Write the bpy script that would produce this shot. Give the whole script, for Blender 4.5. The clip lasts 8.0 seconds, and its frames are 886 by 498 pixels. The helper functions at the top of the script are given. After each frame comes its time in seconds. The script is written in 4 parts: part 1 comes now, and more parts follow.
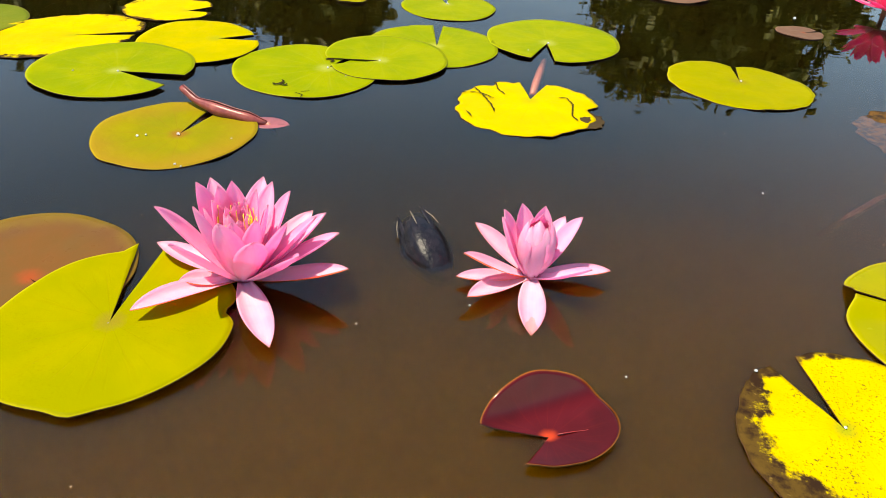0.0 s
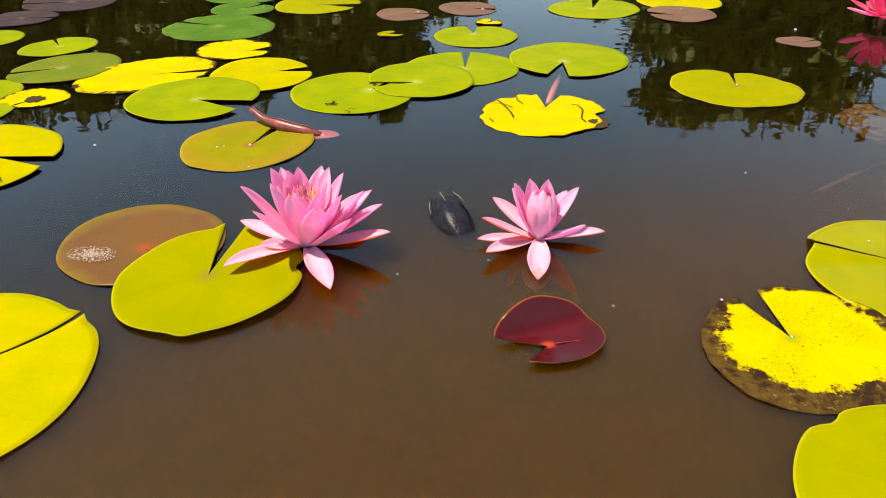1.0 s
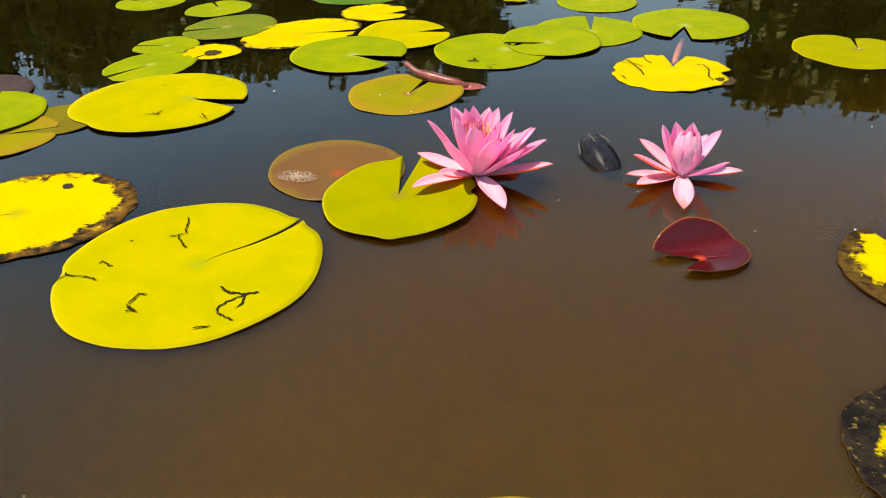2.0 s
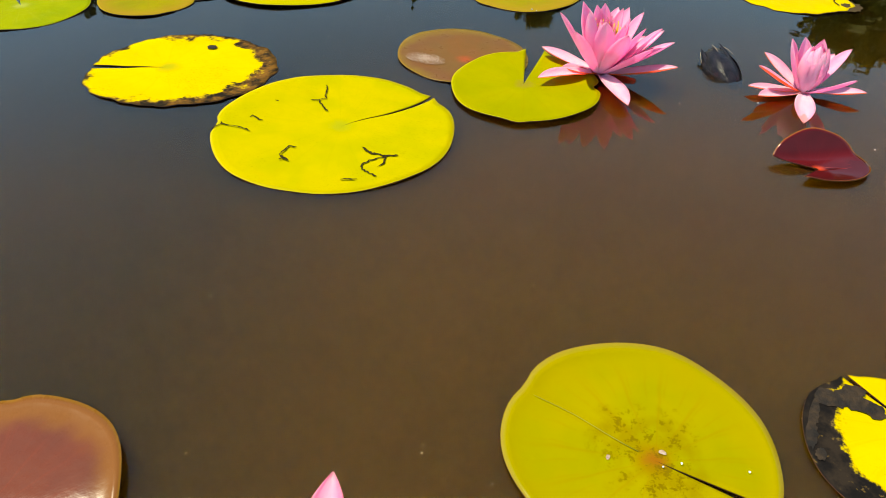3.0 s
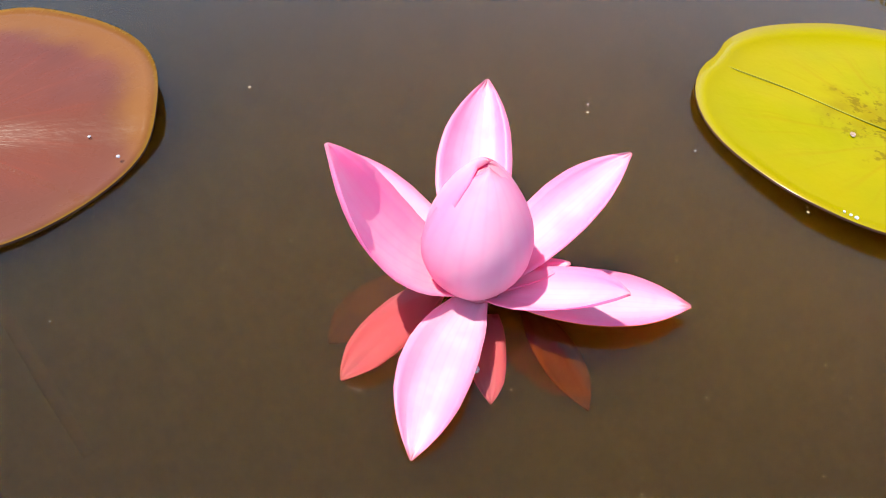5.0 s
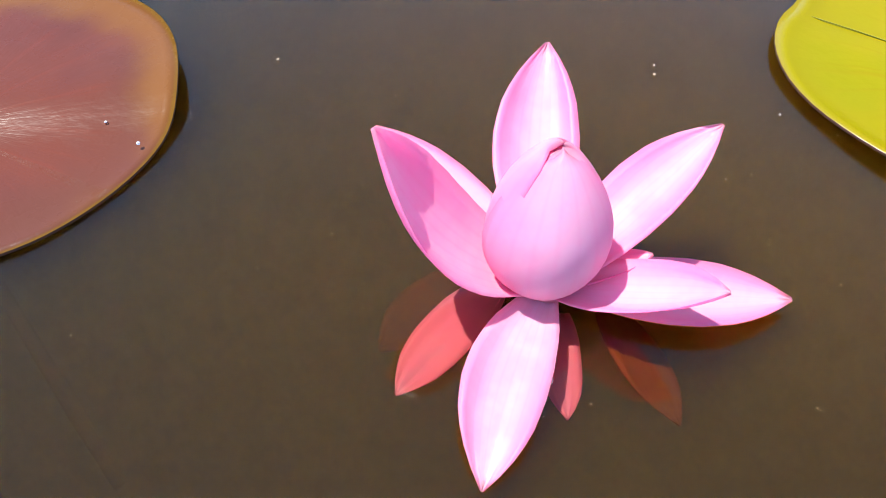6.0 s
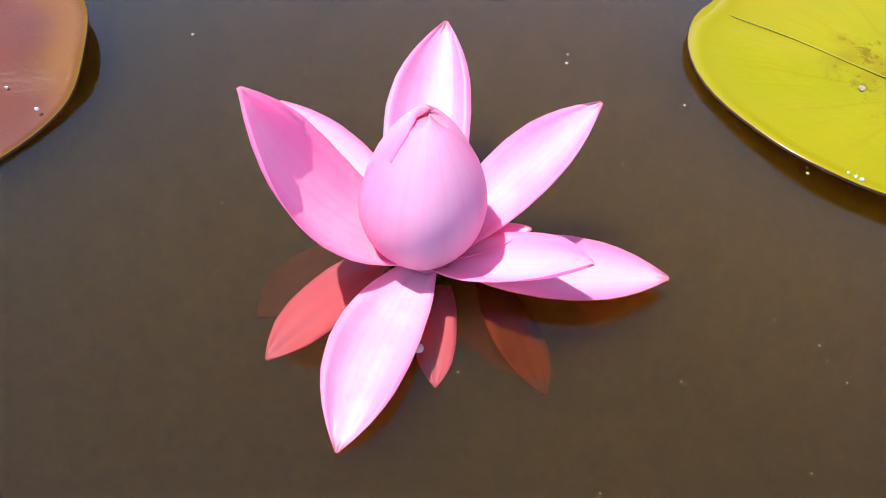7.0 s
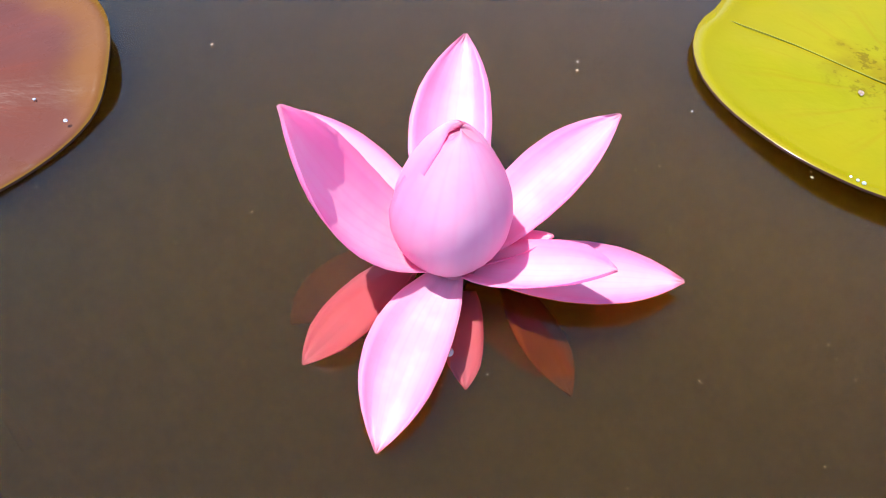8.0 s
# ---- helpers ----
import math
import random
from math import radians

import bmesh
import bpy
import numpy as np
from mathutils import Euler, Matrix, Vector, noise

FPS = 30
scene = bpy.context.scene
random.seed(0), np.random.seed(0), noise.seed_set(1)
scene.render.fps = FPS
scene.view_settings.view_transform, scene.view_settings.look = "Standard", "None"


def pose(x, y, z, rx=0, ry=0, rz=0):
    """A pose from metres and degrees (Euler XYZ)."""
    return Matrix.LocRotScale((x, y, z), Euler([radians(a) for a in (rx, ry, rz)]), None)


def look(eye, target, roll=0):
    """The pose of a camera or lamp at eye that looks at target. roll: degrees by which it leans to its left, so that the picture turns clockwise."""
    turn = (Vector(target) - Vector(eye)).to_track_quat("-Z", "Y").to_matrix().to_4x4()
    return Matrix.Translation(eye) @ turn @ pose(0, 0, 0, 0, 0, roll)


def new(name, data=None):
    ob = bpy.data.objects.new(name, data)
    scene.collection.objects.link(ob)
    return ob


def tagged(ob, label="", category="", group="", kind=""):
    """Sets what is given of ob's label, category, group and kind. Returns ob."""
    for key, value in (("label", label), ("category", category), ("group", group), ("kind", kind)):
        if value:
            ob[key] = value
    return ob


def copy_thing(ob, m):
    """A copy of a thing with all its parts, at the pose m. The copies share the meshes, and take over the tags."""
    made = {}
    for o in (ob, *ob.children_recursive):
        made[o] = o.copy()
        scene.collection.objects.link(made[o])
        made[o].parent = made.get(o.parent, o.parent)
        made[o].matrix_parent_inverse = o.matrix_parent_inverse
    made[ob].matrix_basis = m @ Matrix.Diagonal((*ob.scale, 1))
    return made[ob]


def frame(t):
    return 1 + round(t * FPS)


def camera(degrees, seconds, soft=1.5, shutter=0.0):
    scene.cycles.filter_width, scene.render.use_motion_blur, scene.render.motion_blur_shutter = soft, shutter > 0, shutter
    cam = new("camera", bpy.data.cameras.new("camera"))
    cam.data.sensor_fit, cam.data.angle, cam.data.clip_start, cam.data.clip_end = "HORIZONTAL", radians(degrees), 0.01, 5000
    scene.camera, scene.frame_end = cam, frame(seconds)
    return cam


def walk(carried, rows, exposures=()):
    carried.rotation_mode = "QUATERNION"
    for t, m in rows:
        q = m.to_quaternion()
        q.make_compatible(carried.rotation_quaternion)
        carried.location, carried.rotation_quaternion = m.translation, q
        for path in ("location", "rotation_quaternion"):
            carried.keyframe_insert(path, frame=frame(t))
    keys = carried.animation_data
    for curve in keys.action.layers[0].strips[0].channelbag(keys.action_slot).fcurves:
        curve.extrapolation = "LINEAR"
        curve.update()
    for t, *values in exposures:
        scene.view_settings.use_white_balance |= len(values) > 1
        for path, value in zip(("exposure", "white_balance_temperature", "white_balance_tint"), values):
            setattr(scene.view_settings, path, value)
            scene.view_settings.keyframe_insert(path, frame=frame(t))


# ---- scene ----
cam = camera(64.0, 8.0, soft=0.9)
PATH = [
    (0, (0.0417, 0.1093, 0.3837), (-0.0251, 0.9293, -0.1848), 4.83),
    (0.2, (0.0550, 0.0931, 0.4094), (-0.0378, 0.9193, -0.1464), 4.38),
    (0.5, (0.0700, 0.0511, 0.3987), (-0.0411, 0.8846, -0.1426), 5.01),
    (0.7, (0.0790, 0.0007, 0.4065), (-0.0528, 0.8387, -0.1229), 1.66),
    (1, (0.0864, -0.0503, 0.4052), (-0.0531, 0.7891, -0.1200), 0.33),
    (1.2, (0.0741, -0.0923, 0.4171), (-0.0957, 0.7446, -0.1033), -0.47),
    (2.3, (-0.0027, -0.2364, 0.4156), (-0.2510, 0.5481, -0.1526), 0.28),
    (2.5, (-0.0071, -0.2628, 0.4053), (-0.2726, 0.5068, -0.1754), 1.70),
    (2.8, (-0.0334, -0.2920, 0.3910), (-0.3037, 0.4534, -0.2183), 2.96),
    (3, (-0.0454, -0.2976, 0.4009), (-0.3170, 0.4275, -0.2318), 2.35),
    (3.2, (-0.0635, -0.3136, 0.3843), (-0.3503, 0.3772, -0.2795), 1.05),
    (3.5, (-0.0825, -0.3083, 0.3713), (-0.3859, 0.3577, -0.3101), 1.17),
    (3.8, (-0.0801, -0.3126, 0.3196), (-0.3798, 0.3743, -0.3425), 1.86),
    (4, (-0.0772, -0.3144, 0.2895), (-0.3810, 0.3734, -0.3698), 1.99),
    (4.2, (-0.0833, -0.3162, 0.2672), (-0.3716, 0.3626, -0.4081), 2.99),
    (4.5, (-0.0930, -0.3213, 0.2336), (-0.3608, 0.3328, -0.4738), 4.27),
    (4.8, (-0.1074, -0.3200, 0.2055), (-0.3482, 0.3438, -0.5026), 6.09),
    (5, (-0.1131, -0.3222, 0.1842), (-0.3473, 0.3366, -0.5307), 6.38),
    (5.2, (-0.1135, -0.3095, 0.1726), (-0.3426, 0.3360, -0.5560), 6.02),
    (6.3, (-0.1363, -0.2962, 0.1674), (-0.3929, 0.3061, -0.5885), 2.10),
    (6.5, (-0.1264, -0.2903, 0.1650), (-0.3617, 0.3276, -0.5852), 3.78),
    (6.8, (-0.1093, -0.2884, 0.1666), (-0.3396, 0.3267, -0.5874), 5.26),
    (7, (-0.1014, -0.2973, 0.1648), (-0.3326, 0.3279, -0.5806), 6.05),
    (7.2, (-0.1007, -0.3036, 0.1720), (-0.3404, 0.3267, -0.5663), 5.57),
    (7.5, (-0.1085, -0.3036, 0.1736), (-0.3471, 0.3282, -0.5640), 5.27),
    (7.8, (-0.1085, -0.3067, 0.1780), (-0.3558, 0.3110, -0.5686), 4.93),
    (8, (-0.1113, -0.3045, 0.1729), (-0.3248, 0.3213, -0.5773), 6.62),
]
walk(cam, [(t, look(eye, target, roll)) for t, eye, target, roll in PATH], [(0.0, 1.50, 7550, 6), (1.2, 1.41, 7600, 5), (2.3, 1.33, 7700, 2), (3.5, 1.42, 7650, 0), (4.0, 1.51, 7350, 1), (4.5, 1.76, 7000, 4), (6.3, 1.68, 5850, 8), (7.0, 1.68, 5800, 8), (7.5, 1.64, 5780, 8), (8.0, 1.72, 5750, 8)])

# ---- world, sun ----
SUN_AZ, SUN_EL = 193.0, 67.0
world = bpy.data.worlds.new("sky")
scene.world = world
world.use_nodes = True
wn = world.node_tree.nodes
sky = wn.new("ShaderNodeTexSky")
sky.sky_type = "NISHITA"
sky.sun_disc = False
sky.sun_elevation = radians(SUN_EL)
sky.sun_rotation = radians(90.0 - SUN_AZ)
sky.air_density, sky.dust_density, sky.ozone_density = 1.1, 0.0, 1.5
wn["Background"].inputs["Strength"].default_value = 0.11
world.node_tree.links.new(sky.outputs[0], wn["Background"].inputs["Color"])

lamp = bpy.data.lights.new("sun", "SUN")
lamp.energy, lamp.angle, lamp.color = 3.2, radians(0.53), (1.0, 0.93, 0.79)
sun = new("sun", lamp)
sun_way = Vector((math.cos(radians(SUN_EL)) * math.cos(radians(SUN_AZ)), math.cos(radians(SUN_EL)) * math.sin(radians(SUN_AZ)), math.sin(radians(SUN_EL))))
sun.matrix_world = look(sun_way * 60, (0, 0, 0))

# ---- materials ----


class Net:
    """Short writing for node trees."""

    def __init__(self, name):
        self.mat = bpy.data.materials.new(name)
        self.mat.use_nodes = True
        self.tree = self.mat.node_tree
        self.bsdf = self.tree.nodes["Principled BSDF"]
        self.out = self.tree.nodes["Material Output"]

    def node(self, kind, **props):
        n = self.tree.nodes.new("ShaderNode" + kind)
        for k, v in props.items():
            if k == "operation":
                n.operation = v
            elif k == "blend_type":
                n.blend_type = v
            elif k == "noise_dimensions":
                n.noise_dimensions = v
            elif k == "feature":
                n.feature = v
        return n

    def wire(self, a, b):
        self.tree.links.new(a, b)

    def feed(self, socket, value):
        if isinstance(value, (int, float)):
            socket.default_value = value
        elif isinstance(value, tuple):
            socket.default_value = (*value, 1.0) if len(value) == 3 and socket.type == "RGBA" else value
        else:
            self.wire(value, socket)

    def math(self, op, a, b=0.0, c=0.0):
        n = self.node("Math", operation=op)
        for s, v in zip(n.inputs, (a, b, c)):
            self.feed(s, v)
        return n.outputs[0]

    def step(self, x, lo, hi):
        n = self.node("MapRange")
        n.interpolation_type = "SMOOTHSTEP"
        self.feed(n.inputs[0], x)
        n.inputs[1].default_value, n.inputs[2].default_value = lo, hi
        return n.outputs[0]

    def mix(self, f, a, b, blend="MIX"):
        n = self.node("Mix")
        n.data_type = "RGBA"
        n.blend_type = blend
        self.feed(n.inputs[0], f)
        self.feed(n.inputs[6], a)
        self.feed(n.inputs[7], b)
        return n.outputs[2]

    def noise(self, scale, detail=3.0, rough=0.55, vector=None, distort=0.0):
        n = self.node("TexNoise")
        n.inputs["Scale"].default_value = scale
        n.inputs["Detail"].default_value = detail
        n.inputs["Roughness"].default_value = rough
        n.inputs["Distortion"].default_value = distort
        self.wire(vector if vector is not None else self.coords(), n.inputs["Vector"])
        return n.outputs[0]

    def coords(self):
        """Object coordinates, shifted by each object's own random number."""
        if not hasattr(self, "shifted"):
            tc, info = self.node("TexCoord"), self.node("ObjectInfo")
            add = self.node("VectorMath", operation="ADD")
            comb = self.node("CombineXYZ")
            r = self.math("MULTIPLY", info.outputs["Random"], 7.3)
            for s in comb.inputs:
                self.wire(r, s)
            self.wire(tc.outputs["Object"], add.inputs[0])
            self.wire(comb.outputs[0], add.inputs[1])
            self.shifted = add.outputs[0]
            self.plain = tc.outputs["Object"]
            self.uv = tc.outputs["UV"]
            self.random = info.outputs["Random"]
        return self.shifted

    def bump(self, height, strength, distance):
        n = self.node("Bump")
        n.inputs["Strength"].default_value = strength
        n.inputs["Distance"].default_value = distance
        self.wire(height, n.inputs["Height"])
        self.wire(n.outputs[0], self.bsdf.inputs["Normal"])
        return n.outputs[0]

    def set(self, **values):
        names = {"color": "Base Color", "rough": "Roughness", "spec": "Specular IOR Level", "ior": "IOR", "sss": "Subsurface Weight", "sss_scale": "Subsurface Scale", "coat": "Coat Weight", "coat_rough": "Coat Roughness"}
        for k, v in values.items():
            self.feed(self.bsdf.inputs[names[k]], v)
        return self


def pad_material(name, base, second, centre, rim, burn=0.0, burn_dir=(0.0, 0.0), burn_a=(0.10, 0.05, 0.015), burn_b=(0.02, 0.015, 0.012), specks=0.0, rough=0.42, blush=None, vein=0.12, spots=(0.05, 0.03, 0.01), gloss=0.015, band=None, band_dir=(0.0, 0.0), brush=0.0, mid=0.0, bumps=0.55, dry=True, wet_rim=0.0):
    """The skin of a floating leaf: blotches, radial veins, a blot over the stalk, a pale rim, and dead brown edges."""
    n = Net(name)
    n.coords()
    sep = n.node("SeparateXYZ")
    n.wire(n.uv, sep.inputs[0])
    u, v = sep.outputs[0], sep.outputs[1]
    broad, fine = n.noise(18.0, 2.0), n.noise(95.0, 4.0)
    col = n.mix(n.step(broad, 0.36, 0.66), base, second)
    col = n.mix(n.math("MULTIPLY", n.step(fine, 0.35, 0.75), 0.28), col, second)
    # veins fan out and fork once
    wob = n.math("MULTIPLY_ADD", n.math("SUBTRACT", broad, 0.5), 0.03, u)
    v1 = n.math("PINGPONG", n.math("MULTIPLY", wob, 15.0), 0.5)
    v2 = n.math("PINGPONG", n.math("MULTIPLY_ADD", wob, 30.0, 0.25), 0.5)
    l1 = n.math("SUBTRACT", 1.0, n.step(v1, 0.0, 0.09))
    l2 = n.math("MULTIPLY", n.math("SUBTRACT", 1.0, n.step(v2, 0.0, 0.10)), n.step(v, 0.45, 0.62))
    lines = n.math("MAXIMUM", l1, n.math("MULTIPLY", l2, 0.7))
    lines = n.math("MULTIPLY", lines, n.math("SUBTRACT", 1.0, n.step(v, 0.55, 0.98)))
    col = n.mix(n.math("MULTIPLY", lines, vein), col, centre)
    if blush:
        col = n.mix(n.math("MULTIPLY", n.step(n.math("MULTIPLY_ADD", n.noise(9.0, 3.0), 0.7, n.math("MULTIPLY", v, 0.55)), 0.62, 0.95), 0.85), col, blush)
    blot = n.math("SUBTRACT", 1.0, n.step(n.math("MULTIPLY_ADD", fine, 0.10, v), 0.05, 0.24))
    col = n.mix(n.math("MULTIPLY", blot, 0.75), col, centre)
    if band:
        at = n.node("SeparateXYZ")
        n.wire(n.plain, at.inputs[0])
        way = n.math("ADD", n.math("MULTIPLY", at.outputs[0], band_dir[0]), n.math("MULTIPLY", at.outputs[1], band_dir[1]))
        col = n.mix(n.math("MULTIPLY", n.step(n.math("ADD", n.math("MULTIPLY_ADD", n.noise(22.0, 3.0), 0.6, v), way), 1.06, 1.36), 0.70), col, band)
    edge = n.step(n.math("MULTIPLY_ADD", fine, 0.02, v), 0.980, 1.010)
    col = n.mix(n.math("MULTIPLY", edge, 0.65), col, rim)
    if specks:
        patch = n.step(n.noise(14.0, 2.0), 0.47, 0.62)
        if mid:
            # flecks gather round the stalk
            patch = n.step(n.math("MULTIPLY_ADD", n.noise(28.0, 3.0), 0.7, n.math("MULTIPLY", v, -1.0)), 0.28 - mid, 0.50 - mid)
            col = n.mix(n.math("MULTIPLY", n.math("MULTIPLY", patch, n.step(n.noise(45.0, 3.0), 0.35, 0.65)), 0.5), col, (0.135, 0.085, 0.002))
        dots = n.step(n.noise(150.0 if mid else 420.0, 4.0 if mid else 3.0, 0.75 if mid else 0.7), 0.53 if mid else 0.56, 0.62 if mid else 0.66)
        col = n.mix(n.math("MULTIPLY", n.math("MULTIPLY", dots, patch), specks), col, spots)
    if burn:
        pos = n.node("SeparateXYZ")
        n.wire(n.plain, pos.inputs[0])
        side = n.math("ADD", n.math("MULTIPLY", pos.outputs[0], burn_dir[0]), n.math("MULTIPLY", pos.outputs[1], burn_dir[1]))
        ragged = n.noise(30.0, 5.0, 0.68)
        m = n.math("ADD", n.math("ADD", n.math("MULTIPLY", v, 0.9), n.math("MULTIPLY", ragged, 0.75)), side)
        lost = n.step(m, 1.42 - burn, 1.50 - burn)
        dead = n.mix(n.step(n.noise(60.0, 4.0, 0.7), 0.38, 0.62), burn_a, burn_b)
        if dry:
            dead = n.mix(n.math("MULTIPLY", n.step(n.noise(160.0, 3.0), 0.60, 0.7), 0.35), dead, (0.24, 0.15, 0.04))
        col = n.mix(lost, col, dead)
        r = n.mix(lost, (rough, rough, rough), (0.62, 0.62, 0.62) if dry else (rough, rough, rough))
        n.set(rough=r)
    else:
        n.set(rough=n.math("MULTIPLY_ADD", fine, 0.22, rough - 0.10))
    n.set(color=col, spec=n.math("MULTIPLY_ADD", n.step(v, 0.95, 0.99), wet_rim, gloss) if wet_rim else gloss, ior=1.42)
    h = n.math("ADD", n.math("MULTIPLY", n.noise(55.0, 4.0), 1.0), n.math("MULTIPLY", lines, 0.5 * vein))
    if brush:
        # fine creases that run out from the stalk
        comb = n.node("CombineXYZ")
        n.wire(n.math("MULTIPLY", u, 130.0), comb.inputs[0])
        n.wire(n.math("MULTIPLY", v, 7.0), comb.inputs[1])
        h = n.math("MULTIPLY_ADD", n.noise(1.0, 3.0, 0.6, comb.outputs[0]), brush, h)
    n.bump(h, bumps, 0.0016)
    return n.mat


YELLOW = pad_material("yellow leaf", (0.43, 0.3182, 0.0017), (0.3612, 0.2752, 0.0026), (0.2064, 0.215, 0.0052), (0.258, 0.1634, 0.0129), burn=0.22, burn_a=(0.129, 0.0602, 0.0103), burn_b=(0.0258, 0.0155, 0.0086), specks=0.4)
YELLOW_CLEAN = pad_material("clear yellow leaf", (0.43, 0.3182, 0.0017), (0.3784, 0.2838, 0.0026), (0.2064, 0.215, 0.0052), (0.344, 0.2322, 0.0103), specks=0.3)
YELLOW_BIG = pad_material("yellowing leaf", (0.3180, 0.2560, 0.0009), (0.2650, 0.2350, 0.0009), (0.2064, 0.215, 0.0086), (0.4128, 0.3268, 0.0172), specks=0.15)
YELLOW_DEAD = pad_material("yellow leaf with dead edge", (0.4472, 0.3182, 0.0017), (0.4042, 0.301, 0.0026), (0.1892, 0.2064, 0.0086), (0.0688, 0.0387, 0.0103), burn=0.25, burn_dir=(1.0, 0.2), burn_a=(0.129, 0.0602, 0.012), burn_b=(0.012, 0.0095, 0.0069), specks=0.5)
YELLOW_BLOTCH = pad_material("yellow leaf with brown blotch", (0.4472, 0.3182, 0.0017), (0.3956, 0.2924, 0.0026), (0.172, 0.2064, 0.0086), (0.0688, 0.0387, 0.0103), burn=0.36, burn_dir=(-0.6, -1.5), burn_a=(0.0688, 0.0387, 0.0086), burn_b=(0.0224, 0.0112, 0.006), specks=0.9)
YELLOW_LIP = pad_material("yellow leaf with blackened lip", (0.4472, 0.3182, 0.0017), (0.3956, 0.2924, 0.0026), (0.1892, 0.2064, 0.0086), (0.043, 0.0258, 0.0103), burn=0.02, burn_dir=(-7.0, -4.0), burn_a=(0.0189, 0.0138, 0.0103), burn_b=(0.0069, 0.006, 0.006), specks=0.3)
YELLOW_CHARRED = pad_material("yellow leaf with black tip", (0.43, 0.3096, 0.0017), (0.3784, 0.2838, 0.0026), (0.172, 0.1978, 0.0086), (0.0344, 0.0172, 0.0086), burn=0.34, burn_dir=(-6.0, 3.0), burn_a=(0.0189, 0.0138, 0.0103), burn_b=(0.0069, 0.006, 0.006), specks=0.4)
LIME = pad_material("lime leaf", (0.2107, 0.1909, 0.0009), (0.1832, 0.1772, 0.0009), (0.172, 0.129, 0.0129), (0.3612, 0.3096, 0.0129), specks=0.12)
LIME_WET = pad_material("wet lime leaf", (0.2107, 0.1909, 0.0009), (0.1832, 0.1772, 0.0009), (0.172, 0.129, 0.0129), (0.3612, 0.3096, 0.0129), specks=0.12, rough=0.22, gloss=0.06, bumps=0.2)
LIME_WORN = pad_material("speckled lime leaf", (0.182, 0.162, 0.0004), (0.215, 0.174, 0.0004), (0.1892, 0.0387, 0.0050), (0.2064, 0.1462, 0.0120), specks=0.60, spots=(0.0800, 0.0500, 0.0020), rough=0.20, gloss=0.035, blush=(0.205, 0.160, 0.0005), mid=0.44, bumps=0.3, wet_rim=0.35)
GREEN = pad_material("green leaf", (0.1419, 0.1763, 0.0017), (0.1849, 0.2021, 0.0017), (0.258, 0.2666, 0.0516), (0.3096, 0.3096, 0.0172), specks=0.2)
OLIVE = pad_material("olive leaf", (0.1892, 0.1591, 0.0034), (0.1548, 0.1419, 0.0043), (0.1892, 0.0602, 0.0172), (0.2924, 0.2236, 0.0129), blush=(0.215, 0.129, 0.0103))
OLIVE_DULL = pad_material("dull olive-brown leaf", (0.1247, 0.1032, 0.0052), (0.1075, 0.0817, 0.006), (0.1462, 0.1118, 0.0258), (0.1462, 0.1118, 0.0172), specks=0.2)
DULL = pad_material("dull green leaf", (0.086, 0.1161, 0.0086), (0.1118, 0.1247, 0.0095), (0.2064, 0.1892, 0.0774), (0.172, 0.1548, 0.0344), specks=0.2)
BLUE_GREEN = pad_material("blue-green leaf", (0.0413, 0.0963, 0.0086), (0.0645, 0.1204, 0.0138), (0.1462, 0.172, 0.0344), (0.1376, 0.1634, 0.0344), specks=0.3)
PURPLE = pad_material("purple leaf", (0.0361, 0.0241, 0.0284), (0.0473, 0.031, 0.0292), (0.1118, 0.0645, 0.0602), (0.0774, 0.0516, 0.043), specks=0.2)
MAROON = pad_material("maroon leaf", (0.1075, 0.0585, 0.0413), (0.129, 0.0731, 0.0482), (0.1892, 0.0516, 0.0258), (0.2064, 0.1118, 0.0516))
COPPER = pad_material("copper leaf", (0.1120, 0.0290, 0.0165), (0.0860, 0.0240, 0.0170), (0.43, 0.043, 0.0069), (0.2064, 0.1032, 0.0069), band=(0.1600, 0.0620, 0.0100), band_dir=(-1.2, 2.2), blush=(0.0980, 0.0330, 0.0200), rough=0.27, vein=0.03, gloss=0.14, bumps=0.26, brush=0.25)
BROWN = pad_material("coppery brown leaf", (0.1204, 0.0499, 0.0103), (0.1032, 0.0516, 0.012), (0.258, 0.043, 0.0103), (0.2064, 0.129, 0.0103), band=(0.1462, 0.0946, 0.0086), blush=(0.1075, 0.043, 0.0155), rough=0.30, vein=0.05, gloss=0.08, bumps=0.25)
DEAD = pad_material("rotting leaf", (0.0516, 0.0361, 0.0215), (0.0774, 0.0559, 0.0301), (0.0344, 0.0224, 0.0103), (0.0946, 0.0645, 0.0258), burn=0.5, specks=0.8)
RED = pad_material("young red leaf", (0.0396, 0.0026, 0.0026), (0.0688, 0.0034, 0.0052), (0.516, 0.0473, 0.0103), (0.3096, 0.1118, 0.0129), rough=0.12, vein=0.02, gloss=0.30, bumps=0.10)


def rib_material(name, col):
    return plain_material(name, col, tuple(0.8 * c for c in col), 90.0, 0.45, 0.2, 0.0004, 0.3)


